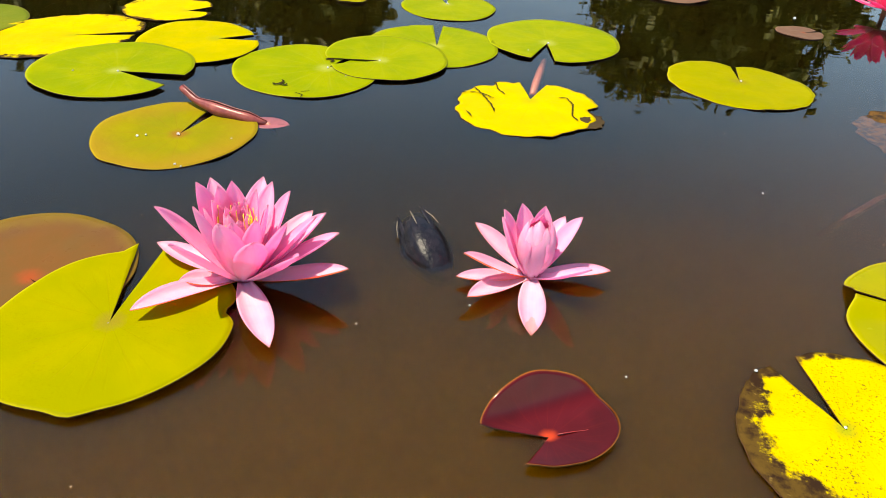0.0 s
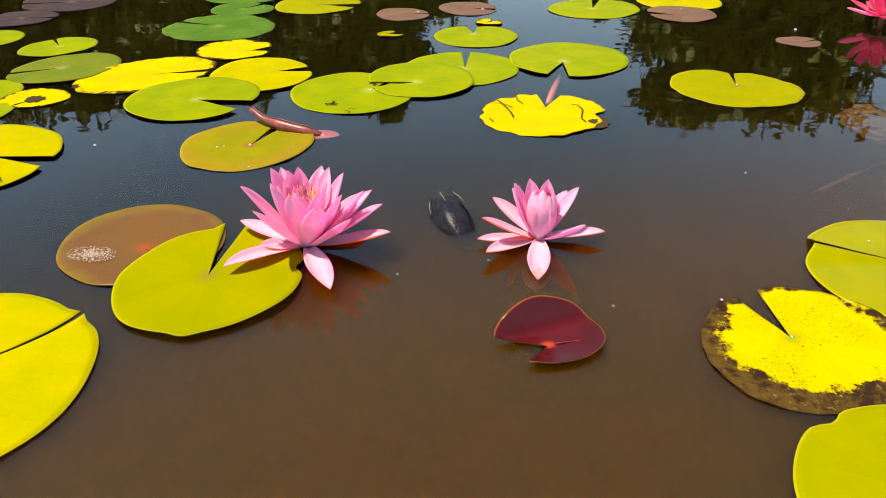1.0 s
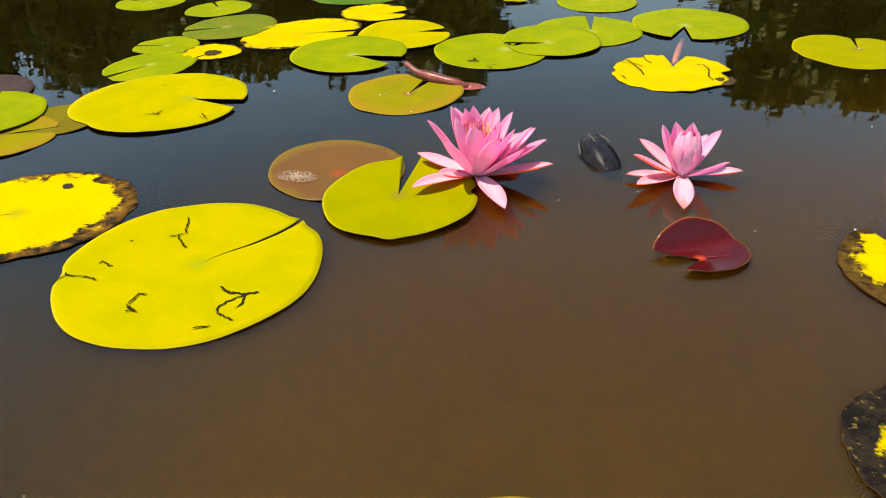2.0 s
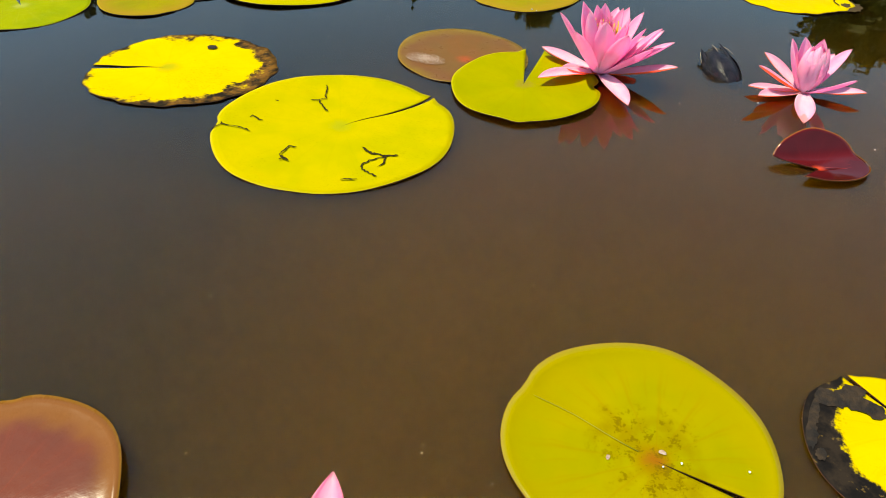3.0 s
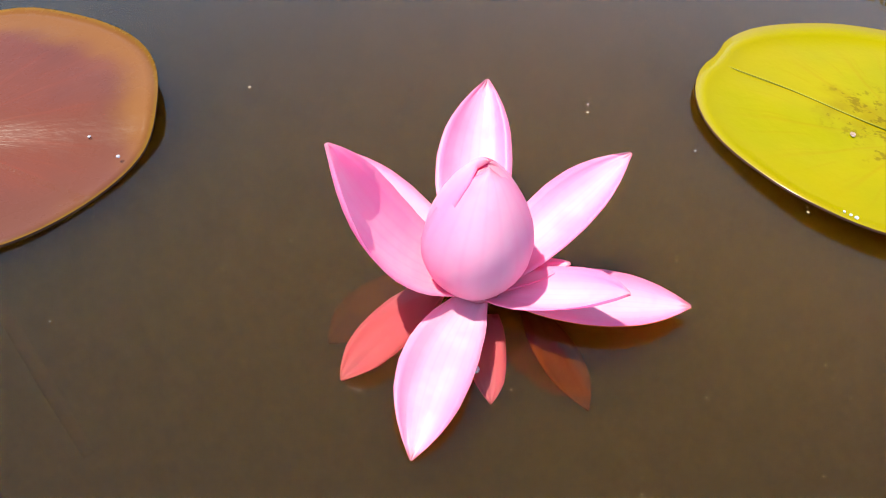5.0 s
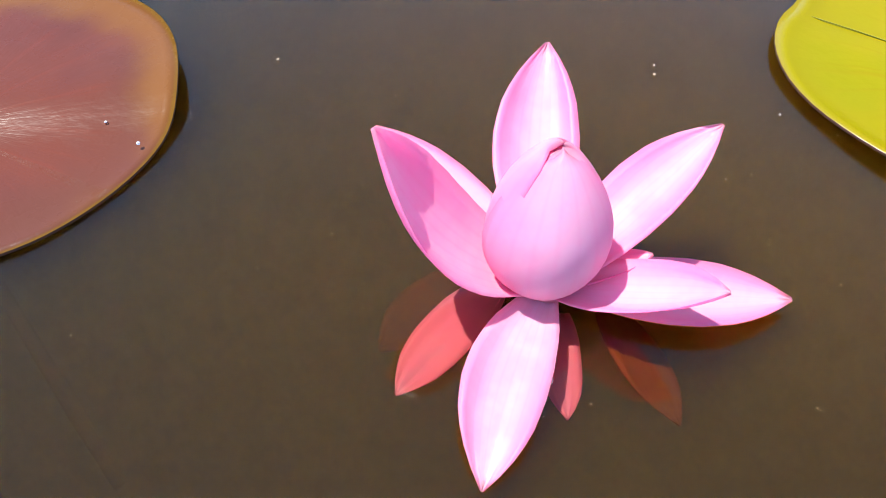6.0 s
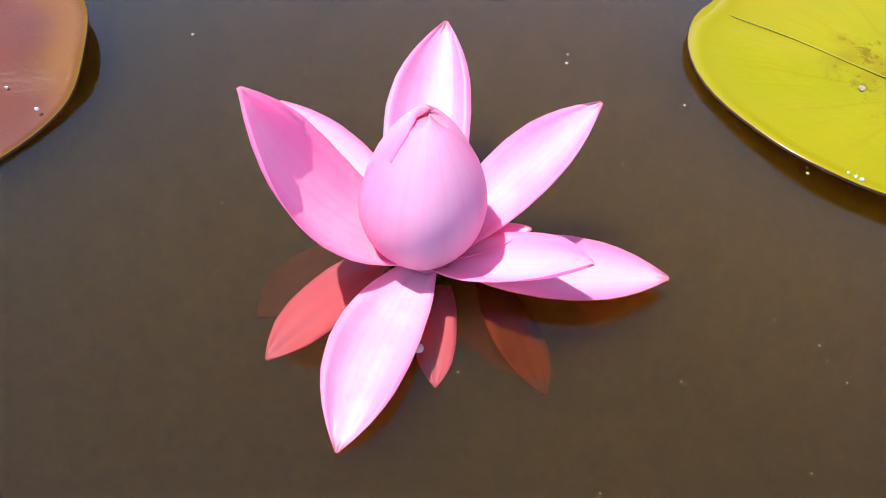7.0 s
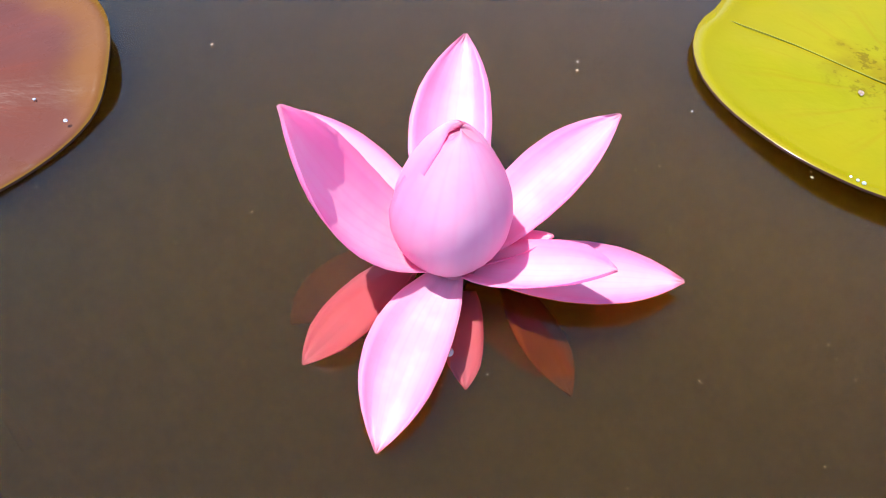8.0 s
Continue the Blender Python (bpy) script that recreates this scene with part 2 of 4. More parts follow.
def petal_material(name, tip, root, back, pale, passed=(1.0, 0.13, 0.44)):
    n = Net(name)
    n.coords()
    sep = n.node("SeparateXYZ")
    n.wire(n.uv, sep.inputs[0])
    u, v = sep.outputs[0], sep.outputs[1]
    mid = n.math("SUBTRACT", 1.0, n.step(n.math("ABSOLUTE", n.math("SUBTRACT", u, 0.5)), 0.06, 0.46))
    col = n.mix(n.step(v, 0.05, 0.75), root, tip)
    col = n.mix(n.math("MULTIPLY", mid, 0.75), col, pale)
    strip = n.math("PINGPONG", n.math("MULTIPLY", u, 9.0), 0.5)
    col = n.mix(n.math("MULTIPLY", n.math("SUBTRACT", 1.0, n.step(strip, 0.0, 0.22)), 0.11), col, back)
    col = n.mix(n.math("MULTIPLY", n.step(n.noise(70.0, 3.0), 0.4, 0.7), 0.25), col, back)
    col = n.mix(n.math("MULTIPLY", n.step(v, 0.93, 1.0), 0.5), col, (0.60, 0.20, 0.22))
    n.set(color=col, rough=0.42, spec=0.35, sss=0.35, sss_scale=0.006)
    n.bsdf.inputs["Subsurface Radius"].default_value = (1.0, 0.30, 0.50)
    # light shines through the thin blade
    shine, both = n.node("BsdfTranslucent"), n.node("MixShader")
    n.feed(shine.inputs["Color"], n.mix(0.85, col, passed))
    both.inputs[0].default_value = 0.50
    n.wire(n.bsdf.outputs[0], both.inputs[1])
    n.wire(shine.outputs[0], both.inputs[2])
    n.wire(both.outputs[0], n.out.inputs["Surface"])
    n.bump(n.math("ADD", n.math("MULTIPLY", strip, 0.5), n.noise(220.0, 3.0)), 0.20, 0.0004)
    return n.mat


PETAL = petal_material("pink petal", (0.99, 0.27, 0.54), (0.99, 0.50, 0.70), (0.98, 0.18, 0.42), (0.99, 0.62, 0.78))
PETAL_OPEN = petal_material("light pink petal", (0.99, 0.42, 0.72), (0.99, 0.64, 0.86), (0.98, 0.30, 0.62), (0.99, 0.70, 0.92), (1.0, 0.22, 0.55))
PETAL_HEART = petal_material("pink heart petal", (0.99, 0.36, 0.64), (0.99, 0.44, 0.70), (0.98, 0.22, 0.50), (0.99, 0.62, 0.83), (1.0, 0.25, 0.58))
PETAL_SUNK = petal_material("deep pink outer petal", (0.92, 0.20, 0.27), (0.80, 0.26, 0.36), (0.85, 0.10, 0.20), (0.90, 0.24, 0.34))
PETAL_BACK = petal_material("russet petal back", (0.85, 0.20, 0.03), (0.75, 0.22, 0.05), (0.70, 0.14, 0.02), (0.85, 0.22, 0.04), (1.0, 0.17, 0.02))
PETAL_DEEP = petal_material("deep pink petal", (0.66, 0.06, 0.15), (0.84, 0.36, 0.44), (0.62, 0.06, 0.14), (0.70, 0.10, 0.20))


def plain_material(name, a, b, scale, rough=0.6, bump=0.3, distance=0.002, spec=0.4):
    n = Net(name)
    n.coords()
    f = n.noise(scale, 4.0, 0.6)
    n.set(color=n.mix(n.step(f, 0.35, 0.68), a, b), rough=rough, spec=spec)
    n.bump(n.noise(scale * 2.5, 4.0), bump, distance)
    return n.mat


STAMEN = plain_material("yellow stamens", (0.78, 0.50, 0.02), (0.85, 0.62, 0.06), 300.0, 0.6, 0.3, 0.0005)
UNDERSIDE = plain_material("purplish underside", (0.050, 0.018, 0.014), (0.075, 0.030, 0.016), 60.0, 0.5)
STALK = plain_material("red-brown stalk", (0.12, 0.035, 0.02), (0.17, 0.06, 0.03), 60.0, 0.45)
SUNKEN = plain_material("sunken pink stalk", (0.34, 0.13, 0.10), (0.26, 0.10, 0.07), 40.0, 0.5)
SUNKEN_LEAF = plain_material("sunken purple leaf", (0.30, 0.10, 0.14), (0.22, 0.07, 0.10), 50.0, 0.5)
RUSSET_BLADE = plain_material("red-brown blade", (0.085, 0.022, 0.002), (0.062, 0.016, 0.002), 60.0, 0.8, 0.3, 0.002, 0.03)
SPENT = plain_material("spent bud", (0.006, 0.006, 0.010), (0.016, 0.013, 0.018), 120.0, 0.30, 0.4, 0.002, 0.15)
SPENT_EDGE = plain_material("pale torn edge", (0.22, 0.18, 0.13), (0.10, 0.08, 0.06), 200.0, 0.5)
TEAR = plain_material("dry tear", (0.014, 0.010, 0.004), (0.035, 0.024, 0.008), 250.0, 0.8, 0.3, 0.001, 0.05)
CHAR = plain_material("withered black skin", (0.012, 0.010, 0.009), (0.032, 0.021, 0.013), 90.0, 0.5, 0.8, 0.002, 0.08)
PALE = plain_material("pale residue", (0.34, 0.25, 0.19), (0.22, 0.13, 0.09), 330.0, 0.5)
SPECK = plain_material("floating specks", (0.42, 0.38, 0.30), (0.20, 0.16, 0.10), 300.0, 0.6)
ROLLED = plain_material("rolled red leaf", (0.16, 0.030, 0.028), (0.25, 0.060, 0.045), 70.0, 0.35)
EARTH = plain_material("earth and grass", (0.055, 0.075, 0.016), (0.10, 0.085, 0.04), 0.6, 0.9, 0.6, 0.05)
BARK = plain_material("bark", (0.07, 0.05, 0.035), (0.13, 0.10, 0.07), 9.0, 0.9, 0.8, 0.03)


def leaf_material():
    n = Net("tree leaves")
    n.coords()
    geo = n.node("NewGeometry")
    col = n.mix(geo.outputs["Random Per Island"], (0.085, 0.095, 0.008), (0.135, 0.130, 0.012))
    n.set(color=n.mix(n.step(n.noise(0.5, 2.0), 0.4, 0.65), col, (0.110, 0.100, 0.012)), rough=0.6, spec=0.3)
    return n.mat


LEAF = leaf_material()
RIB_LIME = rib_material("lime rib", (0.165, 0.152, 0.001))
RIB_RED = rib_material("red rib", (0.22, 0.02, 0.02))
RIB_COPPER = rib_material("copper rib", (0.15, 0.042, 0.010))


def water_material():
    """A clear skin: mirror by Fresnel, else looking down into the silt."""
    n = Net("pond water")
    n.tree.nodes.remove(n.bsdf)
    n.coords()
    geo = n.node("NewGeometry")
    pos = geo.outputs["Position"]
    stretch = n.node("VectorMath", operation="MULTIPLY")
    stretch.inputs[1].default_value = (1.0, 1.6, 1.0)
    n.wire(pos, stretch.inputs[0])
    h = n.math("ADD", n.math("MULTIPLY", n.noise(7.0, 2.0, 0.5, stretch.outputs[0]), 0.7), n.math("MULTIPLY", n.noise(30.0, 1.0, 0.5, stretch.outputs[0]), 0.05))
    b = n.node("Bump")
    b.inputs["Strength"].default_value = 0.028
    b.inputs["Distance"].default_value = 0.02
    n.wire(h, b.inputs["Height"])
    fres, gloss, clear, mixed = n.node("Fresnel"), n.node("BsdfGlossy"), n.node("BsdfTransparent"), n.node("MixShader")
    fres.inputs["IOR"].default_value = 1.33
    n.wire(b.outputs[0], fres.inputs["Normal"])
    n.wire(b.outputs[0], gloss.inputs["Normal"])
    gloss.inputs["Roughness"].default_value = 0.015
    gloss.inputs["Color"].default_value = (1, 1, 1, 1)
    clear.inputs["Color"].default_value = (0.95, 0.86, 0.78, 1)
    n.wire(fres.outputs[0], mixed.inputs[0])
    n.wire(clear.outputs[0], mixed.inputs[1])
    n.wire(gloss.outputs[0], mixed.inputs[2])
    n.wire(mixed.outputs[0], n.out.inputs["Surface"])
    return n.mat


def silt_material(name, thin):
    """Brown silt in the water; thin: the part of the light that passes through the layer."""
    n = Net(name)
    geo = n.node("NewGeometry")
    f = n.noise(1.3, 3.0, 0.5, geo.outputs["Position"])
    g = n.noise(6.0, 2.0, 0.5, geo.outputs["Position"])
    col = n.mix(n.step(f, 0.3, 0.7), (0.077, 0.0425, 0.001), (0.067, 0.039, 0.001))
    col = n.mix(n.math("MULTIPLY", n.step(g, 0.35, 0.7), 0.3), col, (0.082, 0.0435, 0.001))
    where = n.node("SeparateXYZ")
    n.wire(geo.outputs["Position"], where.inputs[0])
    # a paler, greener brown towards the near bank
    near_tone = n.math("SUBTRACT", 1.0, n.step(n.math("MULTIPLY_ADD", f, 0.1, where.outputs[1]), 0.16, 0.36))
    col = n.mix(n.math("MULTIPLY", near_tone, 0.6), col, (0.086, 0.0515, 0.001))
    # darker to one side; this shade is painted into the silt colour
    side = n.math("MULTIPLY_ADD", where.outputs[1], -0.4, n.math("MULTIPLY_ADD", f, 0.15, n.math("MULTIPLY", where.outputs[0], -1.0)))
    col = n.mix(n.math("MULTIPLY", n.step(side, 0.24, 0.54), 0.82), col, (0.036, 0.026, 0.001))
    # much darker away from the bank
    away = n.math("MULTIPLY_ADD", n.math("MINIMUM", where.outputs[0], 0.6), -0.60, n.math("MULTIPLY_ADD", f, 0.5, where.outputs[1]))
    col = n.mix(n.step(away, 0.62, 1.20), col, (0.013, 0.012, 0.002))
    # darker off the near bank: shade there is painted into the silt colour
    near_shade = n.math("MULTIPLY_ADD", where.outputs[0], 0.45, n.math("MULTIPLY_ADD", f, 0.05, n.math("MULTIPLY", where.outputs[1], -1.0)))
    col = n.mix(n.math("MULTIPLY", n.step(near_shade, 0.10, 0.22), 0.7), col, (0.038, 0.024, 0.001))
    # light spreads sideways in the cloudy water
    n.set(color=col, rough=1.0, spec=0.0, sss=1.0, sss_scale=0.10)
    n.bsdf.subsurface_method = "BURLEY"
    n.bsdf.inputs["Subsurface Radius"].default_value = (1.0, 0.7, 0.4)
    if thin:
        clear, mixed = n.node("BsdfTransparent"), n.node("MixShader")
        mixed.inputs[0].default_value = thin
        n.wire(n.bsdf.outputs[0], mixed.inputs[1])
        n.wire(clear.outputs[0], mixed.inputs[2])
        n.wire(mixed.outputs[0], n.out.inputs["Surface"])
    return n.mat


def drop_material():
    n = Net("water drop")
    n.set(color=(0.9, 0.92, 0.95), rough=0.06, spec=0.8, ior=1.33)
    n.bsdf.inputs["Transmission Weight"].default_value = 0.7
    return n.mat


WATER, DROP = water_material(), drop_material()

# ---- mesh helpers ----


def mesh_ob(name, verts, faces, material, parent=None, uvs=None, smooth=True, label="", flat_from=None, under=None):
    me = bpy.data.meshes.new(name)
    me.from_pydata([tuple(v) for v in verts], [], faces)
    me.materials.append(material)
    if uvs is not None:
        layer = me.uv_layers.new(name="UVMap")
        idx = np.empty(len(me.loops), np.int32)
        me.loops.foreach_get("vertex_index", idx)
        layer.data.foreach_set("uv", np.asarray(uvs, np.float32)[idx].ravel())
    me.polygons.foreach_set("use_smooth", [smooth and (flat_from is None or i < flat_from) for i in range(len(me.polygons))])
    if under is not None:
        # a second material from a face onwards
        me.materials.append(under[0])
        me.polygons.foreach_set("material_index", [int(i >= under[1]) for i in range(len(me.polygons))])
    me.update()
    ob = new(name, me)
    if parent is not None:
        ob.parent = parent
    if label:
        ob["label"] = label
    return ob


def sheet_faces(rows, cols, flip=False, start=0):
    f = []
    for i in range(rows - 1):
        for j in range(cols - 1):
            a, b = start + i * cols + j, start + (i + 1) * cols + j
            f.append((a, b, b + 1, a + 1) if flip else (a, a + 1, b + 1, b))
    return f


def thick_sheet(top, under):
    """A closed thin body from two grids of points (rows x cols x 3)."""
    r, c, _ = top.shape
    n = r * c
    verts = np.concatenate([top.reshape(-1, 3), under.reshape(-1, 3)])
    faces = sheet_faces(r, c) + sheet_faces(r, c, True, n)
    ring = [j for j in range(c)] + [i * c + c - 1 for i in range(1, r)] + [(r - 1) * c + j for j in range(c - 2, -1, -1)] + [i * c for i in range(r - 2, 0, -1)]
    for a, b in zip(ring, ring[1:] + ring[:1]):
        faces.append((a, n + a, n + b, b))
    return verts, faces


def tube(path, radii, sides=8, cap=True):
    path = [Vector(p) for p in path]
    verts, faces = [], []
    for i, p in enumerate(path):
        d = (path[min(i + 1, len(path) - 1)] - path[max(i - 1, 0)]).normalized()
        q = d.to_track_quat("Z", "Y")
        for k in range(sides):
            a = 2 * math.pi * k / sides
            verts.append(p + q @ Vector((radii[i] * math.cos(a), radii[i] * math.sin(a), 0)))
    for i in range(len(path) - 1):
        for k in range(sides):
            a, b = i * sides + k, i * sides + (k + 1) % sides
            faces.append((a, b, b + sides, a + sides))
    if cap:
        faces += [tuple(range(sides))[::-1], tuple(range((len(path) - 1) * sides, len(path) * sides))]
    return verts, faces


# ---- ground, water ----
POND = Vector((0.0, 9.0))


def shore(a):
    """The pond's radius in a direction."""
    return 13.0 + 1.1 * math.sin(2 * a + 0.6) + 0.7 * math.sin(5 * a + 2.0) + 0.3 * math.sin(11 * a)


def build_ground():
    spokes, verts, faces = 96, [], []
    rings = [(0.0, -0.9), (0.5, -0.85), (0.8, -0.6), (0.93, -0.25), (1.0, 0.0), (1.05, 0.22), (1.15, 0.38), (1.4, 0.5), (2.2, 0.6), (4.0, 0.8), (12.0, 1.0), (60.0, 1.0), (240.0, 1.0)]
    for k, z in rings:
        for i in range(spokes):
            a = 2 * math.pi * i / spokes
            r = k * shore(a)
            wob = 0.10 * noise.noise((math.cos(a) * k * 6, math.sin(a) * k * 6, 0.3)) if 0.9 < k < 12 else 0.0
            verts.append((POND.x + r * math.cos(a), POND.y + r * math.sin(a), z + (wob if k > 1 else 0)))
    for j in range(len(rings) - 1):
        for i in range(spokes):
            a, b = j * spokes + i, j * spokes + (i + 1) % spokes
            faces.append((a, b, b + spokes, a + spokes))
    return tagged(mesh_ob("ground", verts, faces, EARTH), "grassy earth bank round the pond, running to the horizon", "ground", kind="structure")


def build_disc(name, z, material, label):
    spokes = 96
    verts = [(POND.x, POND.y, z)] + [(POND.x + 1.02 * shore(2 * math.pi * i / spokes) * math.cos(2 * math.pi * i / spokes), POND.y + 1.02 * shore(2 * math.pi * i / spokes) * math.sin(2 * math.pi * i / spokes), z) for i in range(spokes)]
    faces = [(0, 1 + i, 1 + (i + 1) % spokes) for i in range(spokes)]
    return tagged(mesh_ob(name, verts, faces, material), label, "water", kind="structure")


build_ground()
build_disc("water", 0.0, WATER, "still pond water mirroring the sky and trees")
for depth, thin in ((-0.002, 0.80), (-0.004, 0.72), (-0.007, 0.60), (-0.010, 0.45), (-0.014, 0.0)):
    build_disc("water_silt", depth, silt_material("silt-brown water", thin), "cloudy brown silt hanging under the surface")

# ---- floating leaves ----


def unit(a):
    return Vector((math.cos(radians(a)), math.sin(radians(a))))


def lily_pad(material, label, M, a, b, rot=0.0, P=None, lips=None, lift=0.0, curl=0.0, round_=0.05, spur=0.0, slit_bend=0.0, wave=0.0007, ripple=0.0, seed=0, lobes=(), thick=0.0010, cup=0.0, crease=None, fold=0.0, flap=None):
    """A floating round leaf. M, a, b, rot: the outline's ellipse; P: where the stalk joins, the notch's end; lips: the directions of the
    notch's two lips from P, going counter-clockwise from the first lip round to the second. curl: how far the rim turns up; spur: how far the lips
    stick out; lobes: (direction, width, depth) of bites or bulges in the rim."""
    rng = random.Random(seed * 7 + 3)
    M = Vector(M)
    P = Vector(P) if P is not None else M.copy()
    whole = lips is None
    a0, a1 = (0.0, 360.0) if whole else lips
    a1 = a0 + (a1 - a0) % 360.0 if not whole else a1
    if not whole and a1 - a0 < 180.0:
        a0, a1 = a1, a0 + 360.0
    rings, spokes = 17, 90
    ph = [rng.uniform(0, 6.28) for _ in range(6)]
    c, s = math.cos(radians(rot)), math.sin(radians(rot))

    def reach(t):
        d = unit(t)
        o = P - M
        ox, oy = (o.x * c + o.y * s) / a, (-o.x * s + o.y * c) / b
        dx, dy = (d.x * c + d.y * s) / a, (-d.x * s + d.y * c) / b
        A, B, C = dx * dx + dy * dy, ox * dx + oy * dy, ox * ox + oy * oy - 1
        r = (-B + math.sqrt(max(B * B - A * C, 1e-9))) / A
        r *= 1 + 0.012 * math.sin(3 * radians(t) + ph[0]) + 0.008 * math.sin(7 * radians(t) + ph[1]) + ripple * math.sin(19 * radians(t) + ph[2]) * math.sin(5 * radians(t) + ph[3])
        if not whole:
            for end in (a0, a1):
                g = abs(t - end) / 9.0
                r *= 1 - round_ * math.exp(-g * g) + spur * math.exp(-((abs(t - end) / 4.0) ** 2))
        for at, wide, deep in lobes:
            g = ((t - at + 180) % 360 - 180) / wide
            r *= 1 + deep * math.exp(-g * g)
        return r

    top, uv = np.zeros((rings, spokes + 1, 3)), np.zeros((rings, spokes + 1, 2))
    for j in range(spokes + 1):
        # spokes crowd towards the lips
        q = j / spokes
        q = q - 0.10 * math.sin(2 * math.pi * q) / math.pi if not whole else q
        t = a0 + (a1 - a0) * q
        R = reach(t)
        for i in range(rings):
            f = (0.0, 0.006, 0.015)[i] if i < 3 else 0.03 + 0.97 * ((i - 3) / (rings - 4)) ** 0.9
            bend = slit_bend * f * (1 - f) * (math.exp(-(t - a0) / 50.0) + math.exp(-(a1 - t) / 50.0)) if not whole else 0.0
            d = unit(t + bend)
            x, y = P.x + d.x * R * f, P.y + d.y * R * f
            z = 0.0016 + 0.6 * lift + cup * f ** 1.3
            z += wave * f * (math.sin(2 * radians(t) + ph[4]) + 0.6 * math.sin(5 * radians(t) + ph[5]) * f) + 0.0006 * noise.noise((x * 40, y * 40, seed))
            z += curl * max(0.0, (f - 0.87) / 0.13) ** 2 * (0.75 + 0.25 * math.sin(2 * radians(t) + ph[2]))
            z += fold * f * (math.exp(-((t - a0) / 9.0) ** 2) + math.exp(-((a1 - t) / 9.0) ** 2)) if not whole else 0.0
            if crease:
                step, wide, way = crease
                z += step * 0.5 * (1 + math.tanh(((x - P.x) * unit(way).x + (y - P.y) * unit(way).y) / wide))
            if flap:
                # the part past a line bends up round it, by an angle that builds up over a short way
                angle, way, off = flap
                over = (x - P.x) * unit(way).x + (y - P.y) * unit(way).y - off
                if over > 0:
                    soft = 0.010
                    turn = radians(angle) * min(1.0, 0.5 * over / soft) if over < soft else radians(angle) * (1.0 - 0.5 * soft / over)
                    back = over * (1 - math.cos(turn))
                    x, y, z = x - unit(way).x * back, y - unit(way).y * back, z + over * math.sin(turn)
            top[i, j] = (x - P.x, y - P.y, z)
            uv[i, j] = ((t % 360) / 360 if not whole else t / 360, f)
    under = top.copy()
    under[:, :, 2] -= thick
    verts, faces = thick_sheet(top, under)
    # purplish underside; on the edge it also paints the shadow line round the pad
    ob = mesh_ob("lily_pad", verts, faces, material, uvs=np.concatenate([uv.reshape(-1, 2)] * 2), flat_from=2 * (rings - 1) * spokes, under=(UNDERSIDE, (rings - 1) * spokes))
    ob.location = (P.x, P.y, 0.0)
    sv, sf = tube([(0, 0, 0.6 * lift - 0.0010), (0.004, 0.006, -0.012), (0.012, 0.015, -0.05)], [0.0035, 0.003, 0.003], 8)
    mesh_ob("stalk", sv, sf, STALK, ob)
    return tagged(ob, label, "lily pad", "floating lily pads")


def tear_marks(pad, marks, height):
    """Dry tears and gnawed trails that lie on a leaf: (x, y, direction, length, width, forks)."""
    rng = random.Random(len(marks))
    for x, y, way, length, width, forks in marks:
        runs = [(Vector((x, y)), way, length, width)]
        for k in range(forks):
            runs.append((Vector((x, y)) + unit(way) * length * rng.uniform(0.3, 0.7), way + rng.choice((-1, 1)) * rng.uniform(40, 80), length * rng.uniform(0.35, 0.6), width * 0.7))
        verts, faces = [], []
        for p, d, ln, w in runs:
            steps, base = 15, len(verts)
            for i in range(steps):
                f = i / (steps - 1)
                d += rng.uniform(-42, 42)
                p = p + unit(d) * ln / steps
                side = unit(d + 90) * w * 0.9 * (0.2 + rng.uniform(0.3, 0.75) * math.sin(math.pi * min(1, f + 0.1)) ** 0.5)
                for q, z in ((p + side, 0.0), (p, 0.00035), (p - side, 0.0)):
                    verts.append((q.x - pad.location.x, q.y - pad.location.y, height + z))
            for i in range(steps - 1):
                for k in range(2):
                    a = base + i * 3 + k
                    faces.append((a, a + 1, a + 4, a + 3))
        mesh_ob("tear", verts, faces, TEAR, pad, label="dark dry tear in the leaf")


def gnawed(pad, trails, height, broad=1.0):
    """Thin wandering trails eaten into a leaf, each given by a few points."""
    rng = random.Random(7)
    for points in trails:
        pts = [Vector(p) for p in points]
        run = sum((q - p).length for p, q in zip(pts, pts[1:]))
        fine, verts, faces = [], [], []
        for p, q in zip(pts, pts[1:]):
            n = max(3, int((q - p).length / 0.0022))
            fine += [p.lerp(q, k / n) for k in range(n)]
        fine.append(pts[-1])
        for k, p in enumerate(fine):
            d = (fine[min(k + 1, len(fine) - 1)] - fine[max(k - 1, 0)]).normalized()
            lat = Vector((-d.y, d.x))
            c = p + lat * rng.uniform(-0.0009, 0.0009) * min(1.0, run / 0.02)
            w = broad * rng.uniform(0.0005, 0.0013) * (1.0 if 0 < k < len(fine) - 1 else 0.3)
            for o, z in ((w, 0.0), (0.0, 0.00004), (-w, 0.0)):
                verts.append((c.x + lat.x * o - pad.location.x, c.y + lat.y * o - pad.location.y, height + z))
        for k in range(len(fine) - 1):
            for m in range(2):
                a = k * 3 + m
                faces.append((a, a + 1, a + 4, a + 3))
        mesh_ob("gnawed_trail", verts, faces, TEAR, pad, label="dark gnawed trail in the leaf")


def midrib(pad, way, length, height, material, width=0.0007):
    """The raised main vein from the stalk to the rim."""
    path = [(unit(way + 0.9 * math.sin(i)).x * length * i / 8, unit(way + 0.9 * math.sin(i)).y * length * i / 8, height) for i in range(1, 9)]
    verts, faces = tube(path, [width * (1 - 0.07 * i) for i in range(8)], 6)
    mesh_ob("midrib", verts, faces, material, pad)


